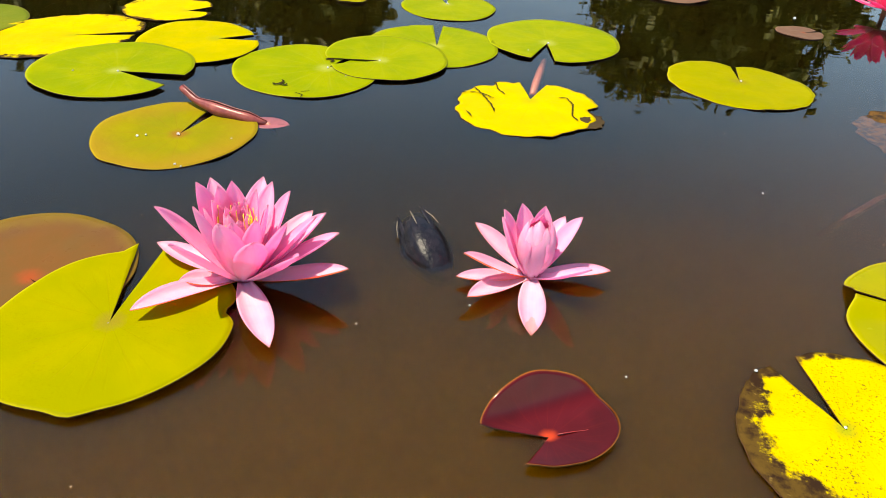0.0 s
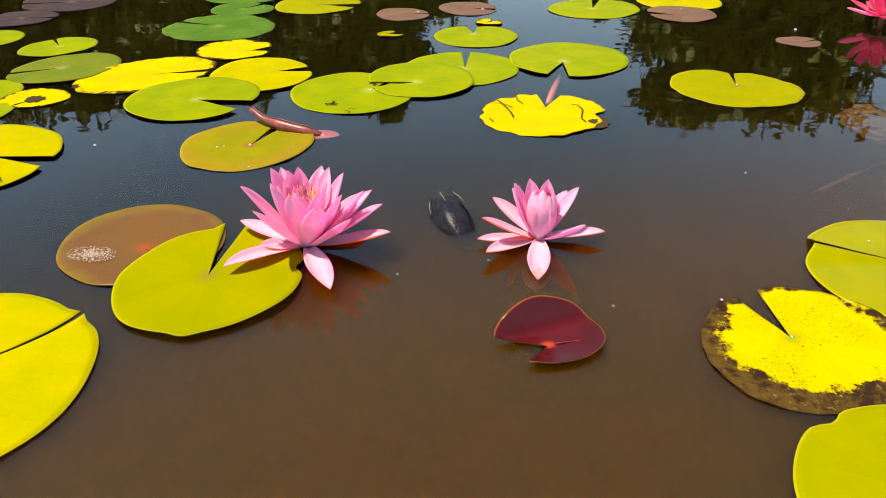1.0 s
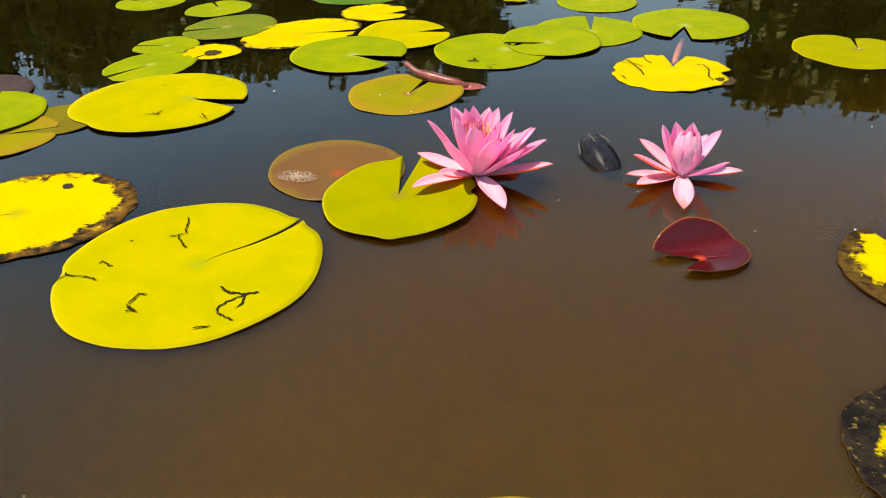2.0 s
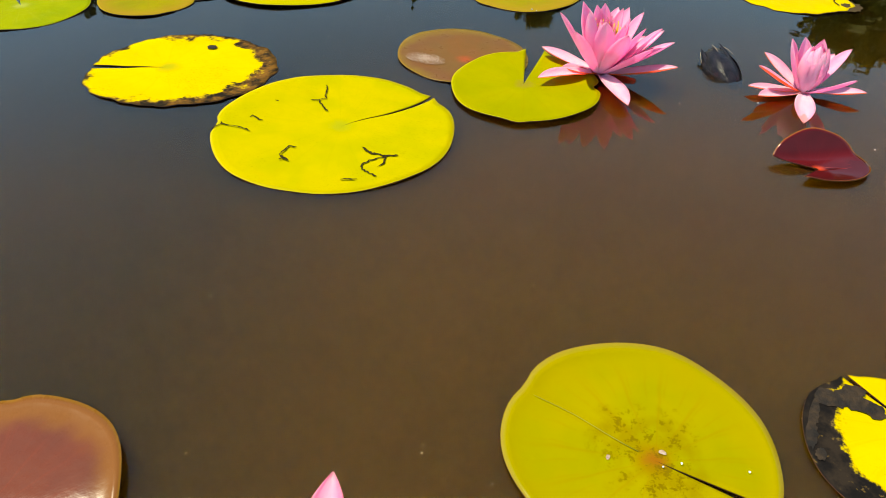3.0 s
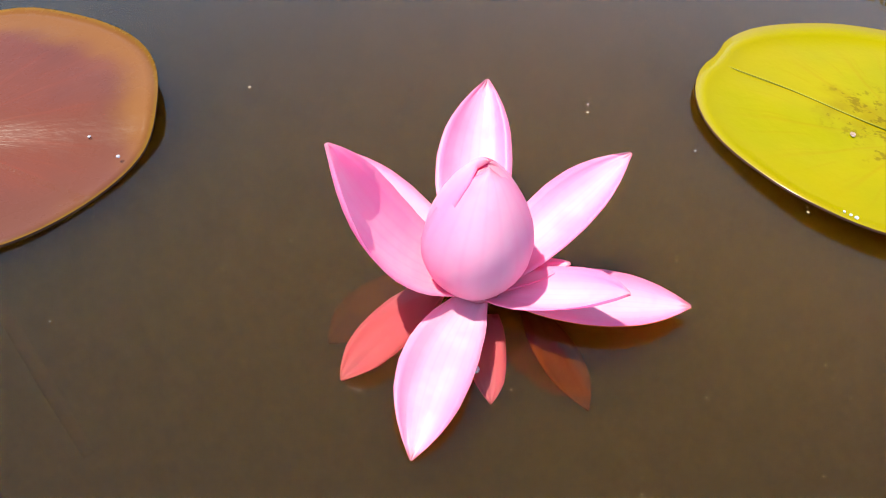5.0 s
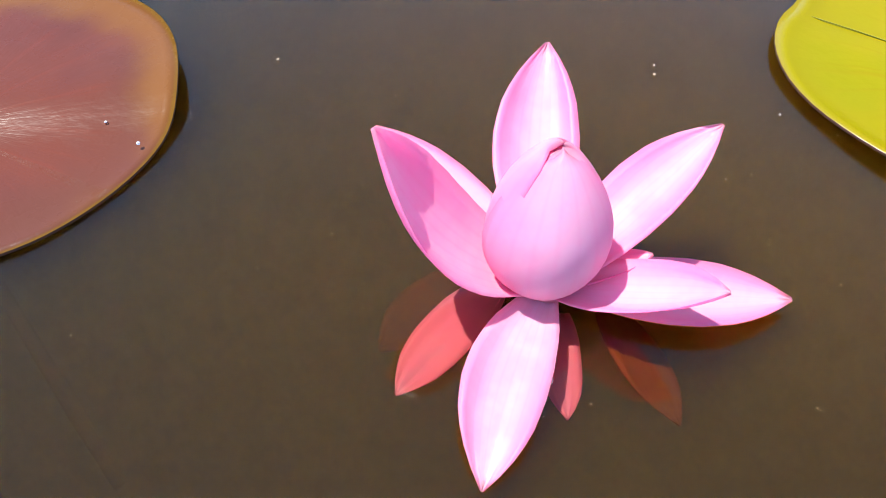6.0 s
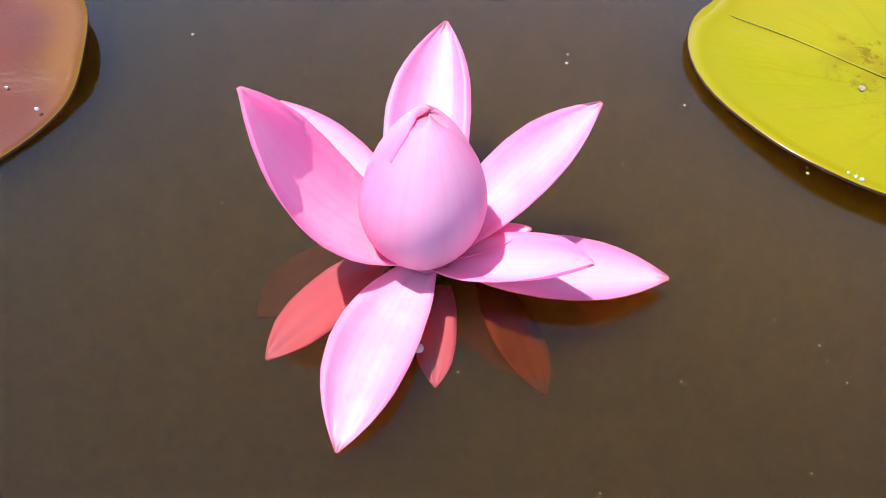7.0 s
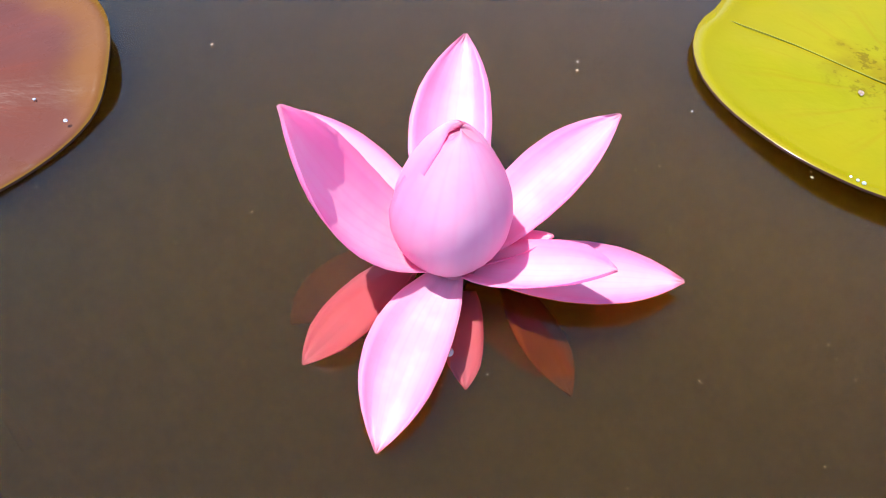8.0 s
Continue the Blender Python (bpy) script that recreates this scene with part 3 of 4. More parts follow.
def spot(pad, x, y, rx, ry, height, material, seed=1, name="residue", label=""):
    """A thin dried patch on a leaf."""
    rng = random.Random(seed)
    n, verts = 26, [(x - pad.location.x, y - pad.location.y, height + 0.0003)]
    for i in range(n):
        a, k = 2 * math.pi * i / n, rng.uniform(0.75, 1.1)
        verts.append((x + rx * k * math.cos(a) - pad.location.x, y + ry * k * math.sin(a) - pad.location.y, height))
    mesh_ob(name, verts, [(0, 1 + i, 1 + (i + 1) % n) for i in range(n)], material, pad, label=label)


def flakes(pad, x, y, rx, ry, height, count):
    """A dried film broken into many pale flakes, thinner towards its edge."""
    rng = random.Random(count)
    verts, faces = [], []
    for i in range(count):
        a, r = rng.uniform(0, 6.283), rng.random() ** 0.6
        cx, cy = x + rx * r * math.cos(a) - pad.location.x, y + ry * r * math.sin(a) - pad.location.y
        size = rng.uniform(0.0004, 0.0019) * (1.15 - 0.7 * r)
        n, turn = len(verts), rng.uniform(0, 6.283)
        for k in range(5):
            b, q = turn + 1.2566 * k, size * rng.uniform(0.5, 1.2)
            verts.append((cx + q * math.cos(b), cy + q * math.sin(b), height + rng.uniform(-0.0001, 0.0002)))
        faces.append(tuple(range(n, n + 5)))
    mesh_ob("dried_film", verts, faces, PALE, pad, label="pale dried film with its wet glint painted in in flakes")


# nearest leaves
near = lily_pad(LIME_WORN, "large lime-green lily pad speckled brown, with a red slit heart", (-0.018, 0.0205), 0.090, 0.0925, 80, P=(-0.006, 0.013), lips=(-5, -9), fold=0.0016, curl=0.0050, round_=0.03, seed=1, lobes=((166, 7, -0.03),))
midrib(near, 166, 0.098, 0.0016, RIB_LIME, 0.0004)
# pale patches paint the wet glints by the stalk as well as dried film
spot(near, -0.003, 0.021, 0.0030, 0.0018, 0.0025, PALE, 4, label="pale dried film with its wet glint painted in")
spot(near, -0.036, 0.003, 0.0014, 0.0022, 0.0023, PALE, 5, label="pale dried film with its wet glint painted in")
copper = lily_pad(COPPER, "glossy copper-red lily pad with a golden rim", (-0.376, -0.181), 0.079, 0.081, 60, P=(-0.370, -0.193), lips=(-55, -59), curl=0.0022, lift=-0.001, crease=(0.0050, 0.0105, 123), round_=0.03, seed=2, lobes=((124, 5, -0.035),))
midrib(copper, 124, 0.075, 0.0051, RIB_COPPER, 0.0008)
red = lily_pad(RED, "small glossy dark-red young lily leaf, one side folded up", (0.0990, 0.4605), 0.050, 0.038, 20, P=(0.0985, 0.4495), lips=(-118, -178), lift=0.0, cup=0.004, wave=0.0003, round_=-0.03, flap=(60, 119, 0.016), seed=8)
midrib(red, 22, 0.050, 0.0032, RIB_RED, 0.0005)
charred = lily_pad(YELLOW_LIP, "bright yellow lily pad with one blackened, shrivelled lip", (0.153, 0.086), 0.069, 0.069, P=(0.160, 0.110), lips=(141, 146), spur=0.05, round_=0.0, curl=0.001, seed=3)
for cx, cy, rx, ry, k in ((0.103, 0.116, 0.0150, 0.0090, 11), (0.118, 0.120, 0.0150, 0.0100, 12), (0.131, 0.117, 0.0085, 0.0085, 13), (0.119, 0.131, 0.0085, 0.0055, 17), (0.090, 0.098, 0.0060, 0.0150, 14), (0.090, 0.078, 0.0045, 0.0140, 15), (0.096, 0.062, 0.0040, 0.0060, 16)):
    spot(charred, cx, cy, rx, ry, 0.0029, CHAR, k, "charred_patch", "black withered patch")
lily_pad(YELLOW_CHARRED, "yellow lily pad with a withered brown and black edge", (0.2752, 0.2238), 0.081, 0.081, P=(0.2631, 0.2338), lips=(96, 110), ripple=0.02, spur=0.06, seed=4)
lily_pad(LIME, "plain lime-green lily pad beside the blotched yellow one", (0.3805, 0.3205), 0.103, 0.102, P=(0.3868, 0.3324), lips=(-20, -16), lift=0.0, seed=5, lobes=((137, 7, -0.08),))
blotch = lily_pad(YELLOW_BLOTCH, "yellow lily pad with brown rotting patches and an open notch", (0.3265, 0.4932), 0.099, 0.084, 42, P=(0.3144, 0.4993), lips=(101, 123), ripple=0.012, round_=0.02, seed=6)
folded = lily_pad(LIME_WET, "lime-green lily pad with a raised folded slit", (0.4622, 0.6441), 0.112, 0.096, 46, P=(0.4723, 0.6491), lips=(170, 173), fold=0.011, round_=0.10, seed=7)

# middle leaves
big = lily_pad(YELLOW_BIG, "large yellow-green lily pad with dark gnawed trails", (-0.4105, 0.3108), 0.130, 0.135, 119, P=(-0.4025, 0.3153), lips=(58, 60.5), slit_bend=-22, spur=0.05, round_=0.03, lift=0.0, seed=9, lobes=((203, 5, -0.04), (-30, 30, 0.03)))
gnawed(big, (((-0.466, 0.394), (-0.459, 0.387), (-0.455, 0.372), (-0.448, 0.364), (-0.455, 0.357), (-0.463, 0.352)), ((-0.455, 0.357), (-0.442, 0.344), (-0.432, 0.337)), ((-0.504, 0.287), (-0.504, 0.293), (-0.496, 0.290), (-0.492, 0.287), (-0.486, 0.287)), ((-0.530, 0.245), (-0.523, 0.261), (-0.504, 0.265), (-0.486, 0.262)), ((-0.523, 0.261), (-0.527, 0.266)), ((-0.423, 0.254), (-0.431, 0.252), (-0.432, 0.241), (-0.430, 0.232)), ((-0.329, 0.277), (-0.341, 0.262), (-0.345, 0.251), (-0.340, 0.244), (-0.321, 0.238)), ((-0.328, 0.276), (-0.325, 0.263), (-0.328, 0.255)), ((-0.352, 0.219), (-0.337, 0.226)), ((-0.500, 0.334), (-0.495, 0.334)), ((-0.427, 0.225), (-0.425, 0.227))), 0.0030, 0.95)
gnawed(big, (((-0.360, 0.283), (-0.345, 0.276), (-0.331, 0.277), (-0.318, 0.284)), ((-0.430, 0.232), (-0.423, 0.229), (-0.417, 0.227))), 0.0031, 1.7)
frayed = lily_pad(YELLOW_DEAD, "bright yellow lily pad with a frayed grey-brown edge", (-0.6519, 0.3605), 0.102, 0.117, 120, P=(-0.6710, 0.3525), lips=(-152, -159), ripple=0.022, seed=10)
spot(frayed, -0.655, 0.425, 0.008, 0.0065, 0.0032, CHAR, 8, "dry_hole", "small blackened hole")
heart = lily_pad(LIME, "heart-shaped lime-green lily pad under a pink bloom", (-0.2427, 0.4998), 0.097, 0.091, 72, P=(-0.2457, 0.4990), lips=(92, 105), spur=0.12, round_=0.0, lift=0.0045, curl=0.001, seed=11, lobes=((-78, 7, 0.05), (20, 6, -0.10)))
brown = lily_pad(BROWN, "coppery brown lily pad with a dried white patch", (-0.3482, 0.5536), 0.089, 0.085, 173, P=(-0.3382, 0.5385), lips=(-30, -22), curl=0.0004, wave=0.0004, seed=12)
flakes(brown, -0.386, 0.517, 0.028, 0.016, 0.0031, 620)
yup = lily_pad(YELLOW_BIG, "bright yellow lily pad with small dark tears", (-0.7062, 0.7034), 0.134, 0.124, 23, P=(-0.6640, 0.7195), lips=(-10, 11), lift=0.004, seed=13, lobes=((232, 7, -0.04),))
tear_marks(yup, [(-0.680, 0.665, -60, 0.036, 0.0014, 2), (-0.614, 0.670, -80, 0.030, 0.0014, 1), (-0.745, 0.760, 0, 0.020, 0.0008, 0)], 0.0052)
lily_pad(GREEN, "green lily pad lying over duller pads", (-0.9425, 0.5888), 0.088, 0.096, 78, P=(-0.9405, 0.5938), lips=(118, 142), lift=0.007, spur=0.05, seed=14)
lily_pad(OLIVE_DULL, "dull brownish lily pad partly covered", (-0.8168, 0.6059), 0.062, 0.060, 38, P=(-0.8299, 0.5988), lips=(215, 225), lift=0.0, seed=15)
lily_pad(OLIVE, "olive lily pad partly covered by a green one", (-0.8500, 0.5335), 0.073, 0.073, P=(-0.8550, 0.5385), lips=(20, 36), lift=0.001, seed=16)
lily_pad(PURPLE, "dark purple lily pad partly covered by a green one", (-1.0259, 0.6541), 0.092, 0.088, 71, P=(-1.0259, 0.6541), lips=(200, 206), lift=0.002, seed=17)
lily_pad(GREEN, "green lily pad at the end of a cluster", (-0.9807, 0.4229), 0.092, 0.080, 48, P=(-0.9907, 0.4279), lips=(140, 150), seed=18)
lily_pad(GREEN, "fresh green lily pad with a wavy edge", (-0.8269, 0.8492), 0.070, 0.084, 153, P=(-0.8299, 0.8552), lips=(240, 246), ripple=0.015, seed=19)
olive = lily_pad(OLIVE, "olive-gold lily pad with a reddish heart", (-0.3422, 0.8281), 0.086, 0.095, 140, P=(-0.3362, 0.8241), lips=(75, 86), spur=0.03, seed=20, lobes=((236, 8, 0.03),))
star = lily_pad(YELLOW_CLEAN, "ragged bright yellow lily pad with dark cracks", (0.0660, 1.0241), 0.088, 0.104, 128, P=(0.0690, 1.0523), lips=(70, 106), ripple=0.03, seed=21, lobes=((-14, 8, -0.16), (150, 6, -0.14), (118, 4, -0.10), (205, 5, -0.06)))
gnawed(star, (((-0.038, 1.036), (-0.017, 1.053), (0.001, 1.051), (0.019, 1.038)), ((-0.012, 1.070), (0.001, 1.051)), ((0.016, 1.100), (0.024, 1.068), (0.034, 1.057)), ((0.001, 1.051), (0.017, 1.015), (0.023, 0.992)), ((0.118, 1.070), (0.128, 1.048), (0.126, 1.010), (0.134, 0.993)), ((0.108, 1.065), (0.118, 1.070)), ((-0.014, 0.985), (-0.006, 0.970))), 0.0030, 1.1)
spot(star, 0.148, 1.002, 0.024, 0.026, 0.0016, DEAD, 9, "withered_edge", "withered grey-brown flap")

# far leaves
lily_pad(GREEN, "green lily pad with a wide open notch", (-0.5021, 0.9890), 0.107, 0.102, 38, P=(-0.4910, 0.9779), lips=(-20, 7), lift=0.004, seed=22)
lily_pad(YELLOW_BIG, "yellow-green lily pad with a narrow notch", (-0.4428, 1.1287), 0.090, 0.096, 36, P=(-0.4196, 1.1468), lips=(10, 39), lift=0.002, seed=23)
lily_pad(YELLOW, "yellow lily pad with brown decayed edge", (-0.6439, 1.0915), 0.127, 0.088, 50, P=(-0.6237, 1.0965), lips=(20, 30), lift=0.0, ripple=0.02, seed=24)
lily_pad(YELLOW, "small yellow lily pad behind larger ones", (-0.5534, 1.2655), 0.075, 0.068, 18, P=(-0.5182, 1.2635), lips=(9, 51), lift=0.001, seed=25)
g21 = lily_pad(GREEN, "green lily pad with gnawed holes", (-0.2557, 1.0664), 0.102, 0.105, 109, P=(-0.2266, 1.0815), lips=(60, 74), seed=26)
tear_marks(g21, [(-0.285, 1.000, 10, 0.030, 0.0035, 1), (-0.245, 0.975, 60, 0.026, 0.0012, 1), (-0.240, 1.110, 50, 0.024, 0.004, 1)], 0.0030)
lily_pad(GREEN, "smooth green lily pad overlapping its neighbours", (-0.1542, 1.1498), 0.097, 0.094, 82, P=(-0.1602, 1.1277), lips=(-170, -150), lift=0.004, seed=27)
lily_pad(GREEN, "green lily pad with a narrow far notch", (-0.0959, 1.2293), 0.100, 0.110, 125, P=(-0.0868, 1.2252), lips=(92, 101), spur=0.04, lift=0.001, seed=28)
lily_pad(GREEN, "broad green lily pad with a notch towards the open water", (0.1002, 1.3208), 0.107, 0.116, 129, P=(0.0902, 1.2976), lips=(-81, -107), lift=0.003, seed=29)
lily_pad(LIME, "lone yellow-green lily pad on dark water", (0.3878, 1.2082), 0.111, 0.097, 179, P=(0.392, 1.222), lips=(84, 91), round_=0.12, ripple=0.012, seed=30, lobes=((87, 20, -0.10),))
lily_pad(GREEN, "yellow-green lily pad set apart", (-0.0948, 1.4545), 0.090, 0.084, 37, P=(-0.1019, 1.4706), lips=(91, 114), round_=0.12, seed=31)
lily_pad(GREEN, "small green lily pad in a far cluster", (-0.8661, 0.9578), 0.056, 0.062, 109, P=(-0.8651, 0.9578), lips=(190, 196), seed=32)
hole = lily_pad(YELLOW, "small yellow lily pad with a rotten hole", (-0.7595, 0.9447), 0.046, 0.054, 104, P=(-0.7565, 0.9407), lips=(240, 250), seed=33)
spot(hole, -0.753, 0.936, 0.017, 0.016, 0.0032, DEAD, 3, "rotten_patch", "rotten brown patch")
lily_pad(DULL, "greyish green lily pad with a dull skin", (-0.8088, 1.0976), 0.099, 0.081, 55, P=(-0.8148, 1.0945), lips=(-150, -142), lift=0.001, seed=34)
lily_pad(GREEN, "narrow green lily pad seen flat", (-0.9073, 1.2202), 0.075, 0.062, 56, P=(-0.9053, 1.2222), lips=(130, 136), seed=35)
lily_pad(GREEN, "yellowish green lily pad at the edge of a cluster", (-1.0923, 1.2393), 0.072, 0.078, 135, P=(-1.0963, 1.2373), lips=(170, 176), seed=36)
lily_pad(MAROON, "small maroon lily pad", (-0.2879, 1.6114), 0.063, 0.060, 158, P=(-0.2869, 1.6094), lips=(10, 18), seed=37)
lily_pad(MAROON, "maroon lily pad among far green ones", (-0.1471, 1.6958), 0.068, 0.072, 54, P=(-0.1411, 1.6998), lips=(-10, 4), seed=38)
lily_pad(LIME, "tiny curled yellow-green leaf", (-0.2738, 1.4304), 0.030, 0.022, 20, P=(-0.2869, 1.4384), lips=(-10, 40), curl=0.003, seed=39)
lily_pad(YELLOW, "tiny withered yellow leaf", (-0.0808, 1.5691), 0.030, 0.024, 0, P=(-0.0858, 1.5691), lips=(40, 70), curl=0.003, seed=40)
lily_pad(GREEN, "broad pale-green far lily pad", (0.1545, 1.7521), 0.096, 0.114, 124, P=(0.1505, 1.7501), lips=(80, 90), seed=41)
lily_pad(YELLOW_BIG, "yellow-green far lily pad beside a maroon one", (0.3657, 1.8718), 0.106, 0.098, 24, P=(0.3617, 1.8708), lips=(100, 110), seed=42)
lily_pad(MAROON, "maroon-brown lily pad with a slit", (0.3556, 1.7330), 0.079, 0.078, 36, P=(0.3405, 1.7159), lips=(-174, -196), lift=0.003, seed=43)
lily_pad(MAROON, "small grey-brown lily pad lying low in the water", (0.5698, 1.5339), 0.040, 0.044, 99, P=(0.5778, 1.5339), lips=(20, 34), seed=44)
lily_pad(DEAD, "rotting brown lily leaf sinking in the water", (0.6351, 1.0714), 0.112, 0.102, 164, P=(0.6432, 1.0664), lips=(100, 120), ripple=0.04, wave=0.002, lift=-0.003, seed=45)
lily_pad(BLUE_GREEN, "blue-green lily pad with a crinkled edge", (-0.6549, 1.4193), 0.119, 0.111, 11, P=(-0.6640, 1.4284), lips=(165, 172), ripple=0.02, seed=46)
lily_pad(BLUE_GREEN, "small blue-green lily pad behind a larger one", (-0.6740, 1.5872), 0.067, 0.074, 108, P=(-0.6740, 1.5892), lips=(60, 70), seed=47)
lily_pad(LIME, "lime-green far lily pad with a slit", (-0.5121, 1.6667), 0.106, 0.094, 35, P=(-0.5031, 1.6647), lips=(-8, 18), seed=48)
lily_pad(PURPLE, "broad dark purple far lily pad", (-1.1245, 1.5842), 0.105, 0.112, 87, P=(-1.1164, 1.5792), lips=(200, 208), seed=49)
lily_pad(PURPLE, "dark purple lily pad lying flat", (-1.1245, 1.4123), 0.070, 0.074, 168, P=(-1.1265, 1.4083), lips=(10, 20), lift=0.001, seed=50)
lily_pad(BLUE_GREEN, "blue-green lily pad at the far edge", (-0.7444, 1.7451), 0.105, 0.125, 76, P=(-0.7444, 1.7401), lips=(120, 128), seed=51)

# ---- blooms ----
PROFILE = ([0.0, 0.12, 0.28, 0.45, 0.60, 0.74, 0.86, 0.94, 1.0], [0.40, 0.58, 0.83, 0.98, 1.0, 0.88, 0.62, 0.34, 0.03])


def petal(parent, az, el, length, width, bend=12.0, cup=0.75, start=0.006, base_z=0.0, material=None, shape=PROFILE, name="petal", seed=0, label="", curve=1.0, skew=None, backed=None):
    """One petal: a thin boat-shaped blade that leaves the middle at az, rises at el and curves by bend either way."""
    rows, cols = 15, 9
    rng = random.Random(seed * 31 + int(az * 7))
    skew = rng.uniform(-0.05, 0.05) if skew is None else skew
    top, under, uv = np.zeros((rows, cols, 3)), np.zeros((rows, cols, 3)), np.zeros((rows, cols, 2))
    out, lat = unit(az), unit(az + 90)
    x, z = start, base_z
    for i in range(rows):
        s = i / (rows - 1)
        q = 2 * s - 1
        e = radians(el + bend * q * abs(q) ** (curve - 1.0))
        if i:
            x += math.cos(e) * length / (rows - 1)
            z += math.sin(e) * length / (rows - 1)
        w = 0.5 * width * float(np.interp(s, *shape))
        nx, nz = -math.sin(e), math.cos(e)
        for j in range(cols):
            v = 2 * j / (cols - 1) - 1
            phi = cup * v
            side = w * math.sin(phi) / cup + skew * length * math.sin(math.pi * s) * 0.5
            rise = w * (1 - math.cos(phi)) / cup + 0.00035 * math.sin(9 * v + 5 * s)
            px, pz = x + nx * rise, z + nz * rise
            th = 0.0009 * (1 - 0.75 * abs(v)) * (1 - 0.6 * s) + 0.00012
            for g, k in ((top, 0.0), (under, th)):
                qx, qz = px - nx * k, pz - nz * k
                g[i, j] = (out.x * qx + lat.x * side, out.y * qx + lat.y * side, qz)
            uv[i, j] = ((v + 1) / 2, s)
    verts, faces = thick_sheet(top[:, ::-1], under[:, ::-1])
    return mesh_ob(name, verts, faces, material or PETAL, parent, np.concatenate([uv[:, ::-1].reshape(-1, 2)] * 2), label=label, flat_from=2 * (rows - 1) * (cols - 1), under=(backed, (rows - 1) * (cols - 1)) if backed else None)


def closed_heart(parent, height, turn, el=95.5, bend=60.0, stretch=1.27, base_z=0.001, shift=(0.0, 0.0), taper=0.0, squat=0.90, curve=1.0):
    """The bud of petals still folded over the middle, each lying inside the last."""
    rings = ((0, 1.0), (172, 0.985), (100, 0.955), (-80, 0.94), (45, 0.91), (138, 0.90), (-130, 0.905), (-42, 0.90), (10, 0.86), (100, 0.855), (190, 0.86), (280, 0.85))
    for i, (off, k) in enumerate(rings):
        cup = 1.50 if i < 2 else 1.15
        lean = el + (1.5, -2.0)[i] if i < 2 else el - 3.0
        # each blade is as wide as the bud is round at its height
        at, far, x = [], [], 0.0052
        for n in range(15):
            q = n / 14
            e = 2 * q - 1
            x += math.cos(radians(lean + bend * e * abs(e) ** (curve - 1.0))) * height * stretch / 14 if n else 0.0
            wide = max(x, 0.0110 if i == 0 and q > 0.5 else 0.0015)
            end = max(0.0, (q - 0.70) / 0.30)
            at.append(q)
            far.append(wide * (math.sqrt(max(0.0, 1 - end * end)) * (1 - taper * end) + 0.02))
        most = max(far)
        p = petal(parent, turn + off, lean, height * stretch, 2 * cup * most, bend=bend, cup=cup, start=0.0052, base_z=base_z, shape=(at, [f / most for f in far]), name="inner_petal", seed=i, curve=curve, material=PETAL_OPEN)
        p.location = (shift[0], shift[1], 0.003 * (1 - k))
        up = 0.25 + 0.75 * k
        p.scale = (k, k, up * (1.0, 0.985)[i] if i < 2 else up * squat)


def stamens(parent, radius, height, count):
    rng = random.Random(5)
    verts, faces = [], []
    for i in range(count):
        a, r = rng.uniform(0, 360), radius * math.sqrt(rng.random())
        d = unit(a)
        lean = 0.35 * r / radius
        h = height * rng.uniform(0.75, 1.05)
        v, f = tube([(d.x * r, d.y * r, 0.005), (d.x * (r + lean * h * 0.4), d.y * (r + lean * h * 0.4), h * 0.6), (d.x * (r + lean * h * 0.3), d.y * (r + lean * h * 0.3), h)], [0.0012, 0.0010, 0.0004], 5)
        n = len(verts)
        verts += v
        faces += [tuple(q + n for q in g) for g in f]
    mesh_ob("stamens", verts, faces, STAMEN, parent, label="golden yellow stamens")


def bloom(x, y, z, label, stem_to=(0.0, 0.0, -0.05)):
    ob = new("water_lily")
    ob.location = (x, y, z)
    v, f = tube([(0, 0, 0.006), (0, 0, 0.001), (stem_to[0] * 0.3, stem_to[1] * 0.3, stem_to[2] * 0.4), stem_to], [0.009, 0.006, 0.0038, 0.0035], 10)
    mesh_ob("stalk", v, f, STALK, ob)
    v, f = tube([(0, 0, -0.003), (0, 0, 0.001), (0, 0, 0.005)], [0.005, 0.008, 0.006], 14)
    mesh_ob("receptacle", v, f, PETAL_DEEP, ob)
    return tagged(ob, label, "water lily", "pink water lilies")


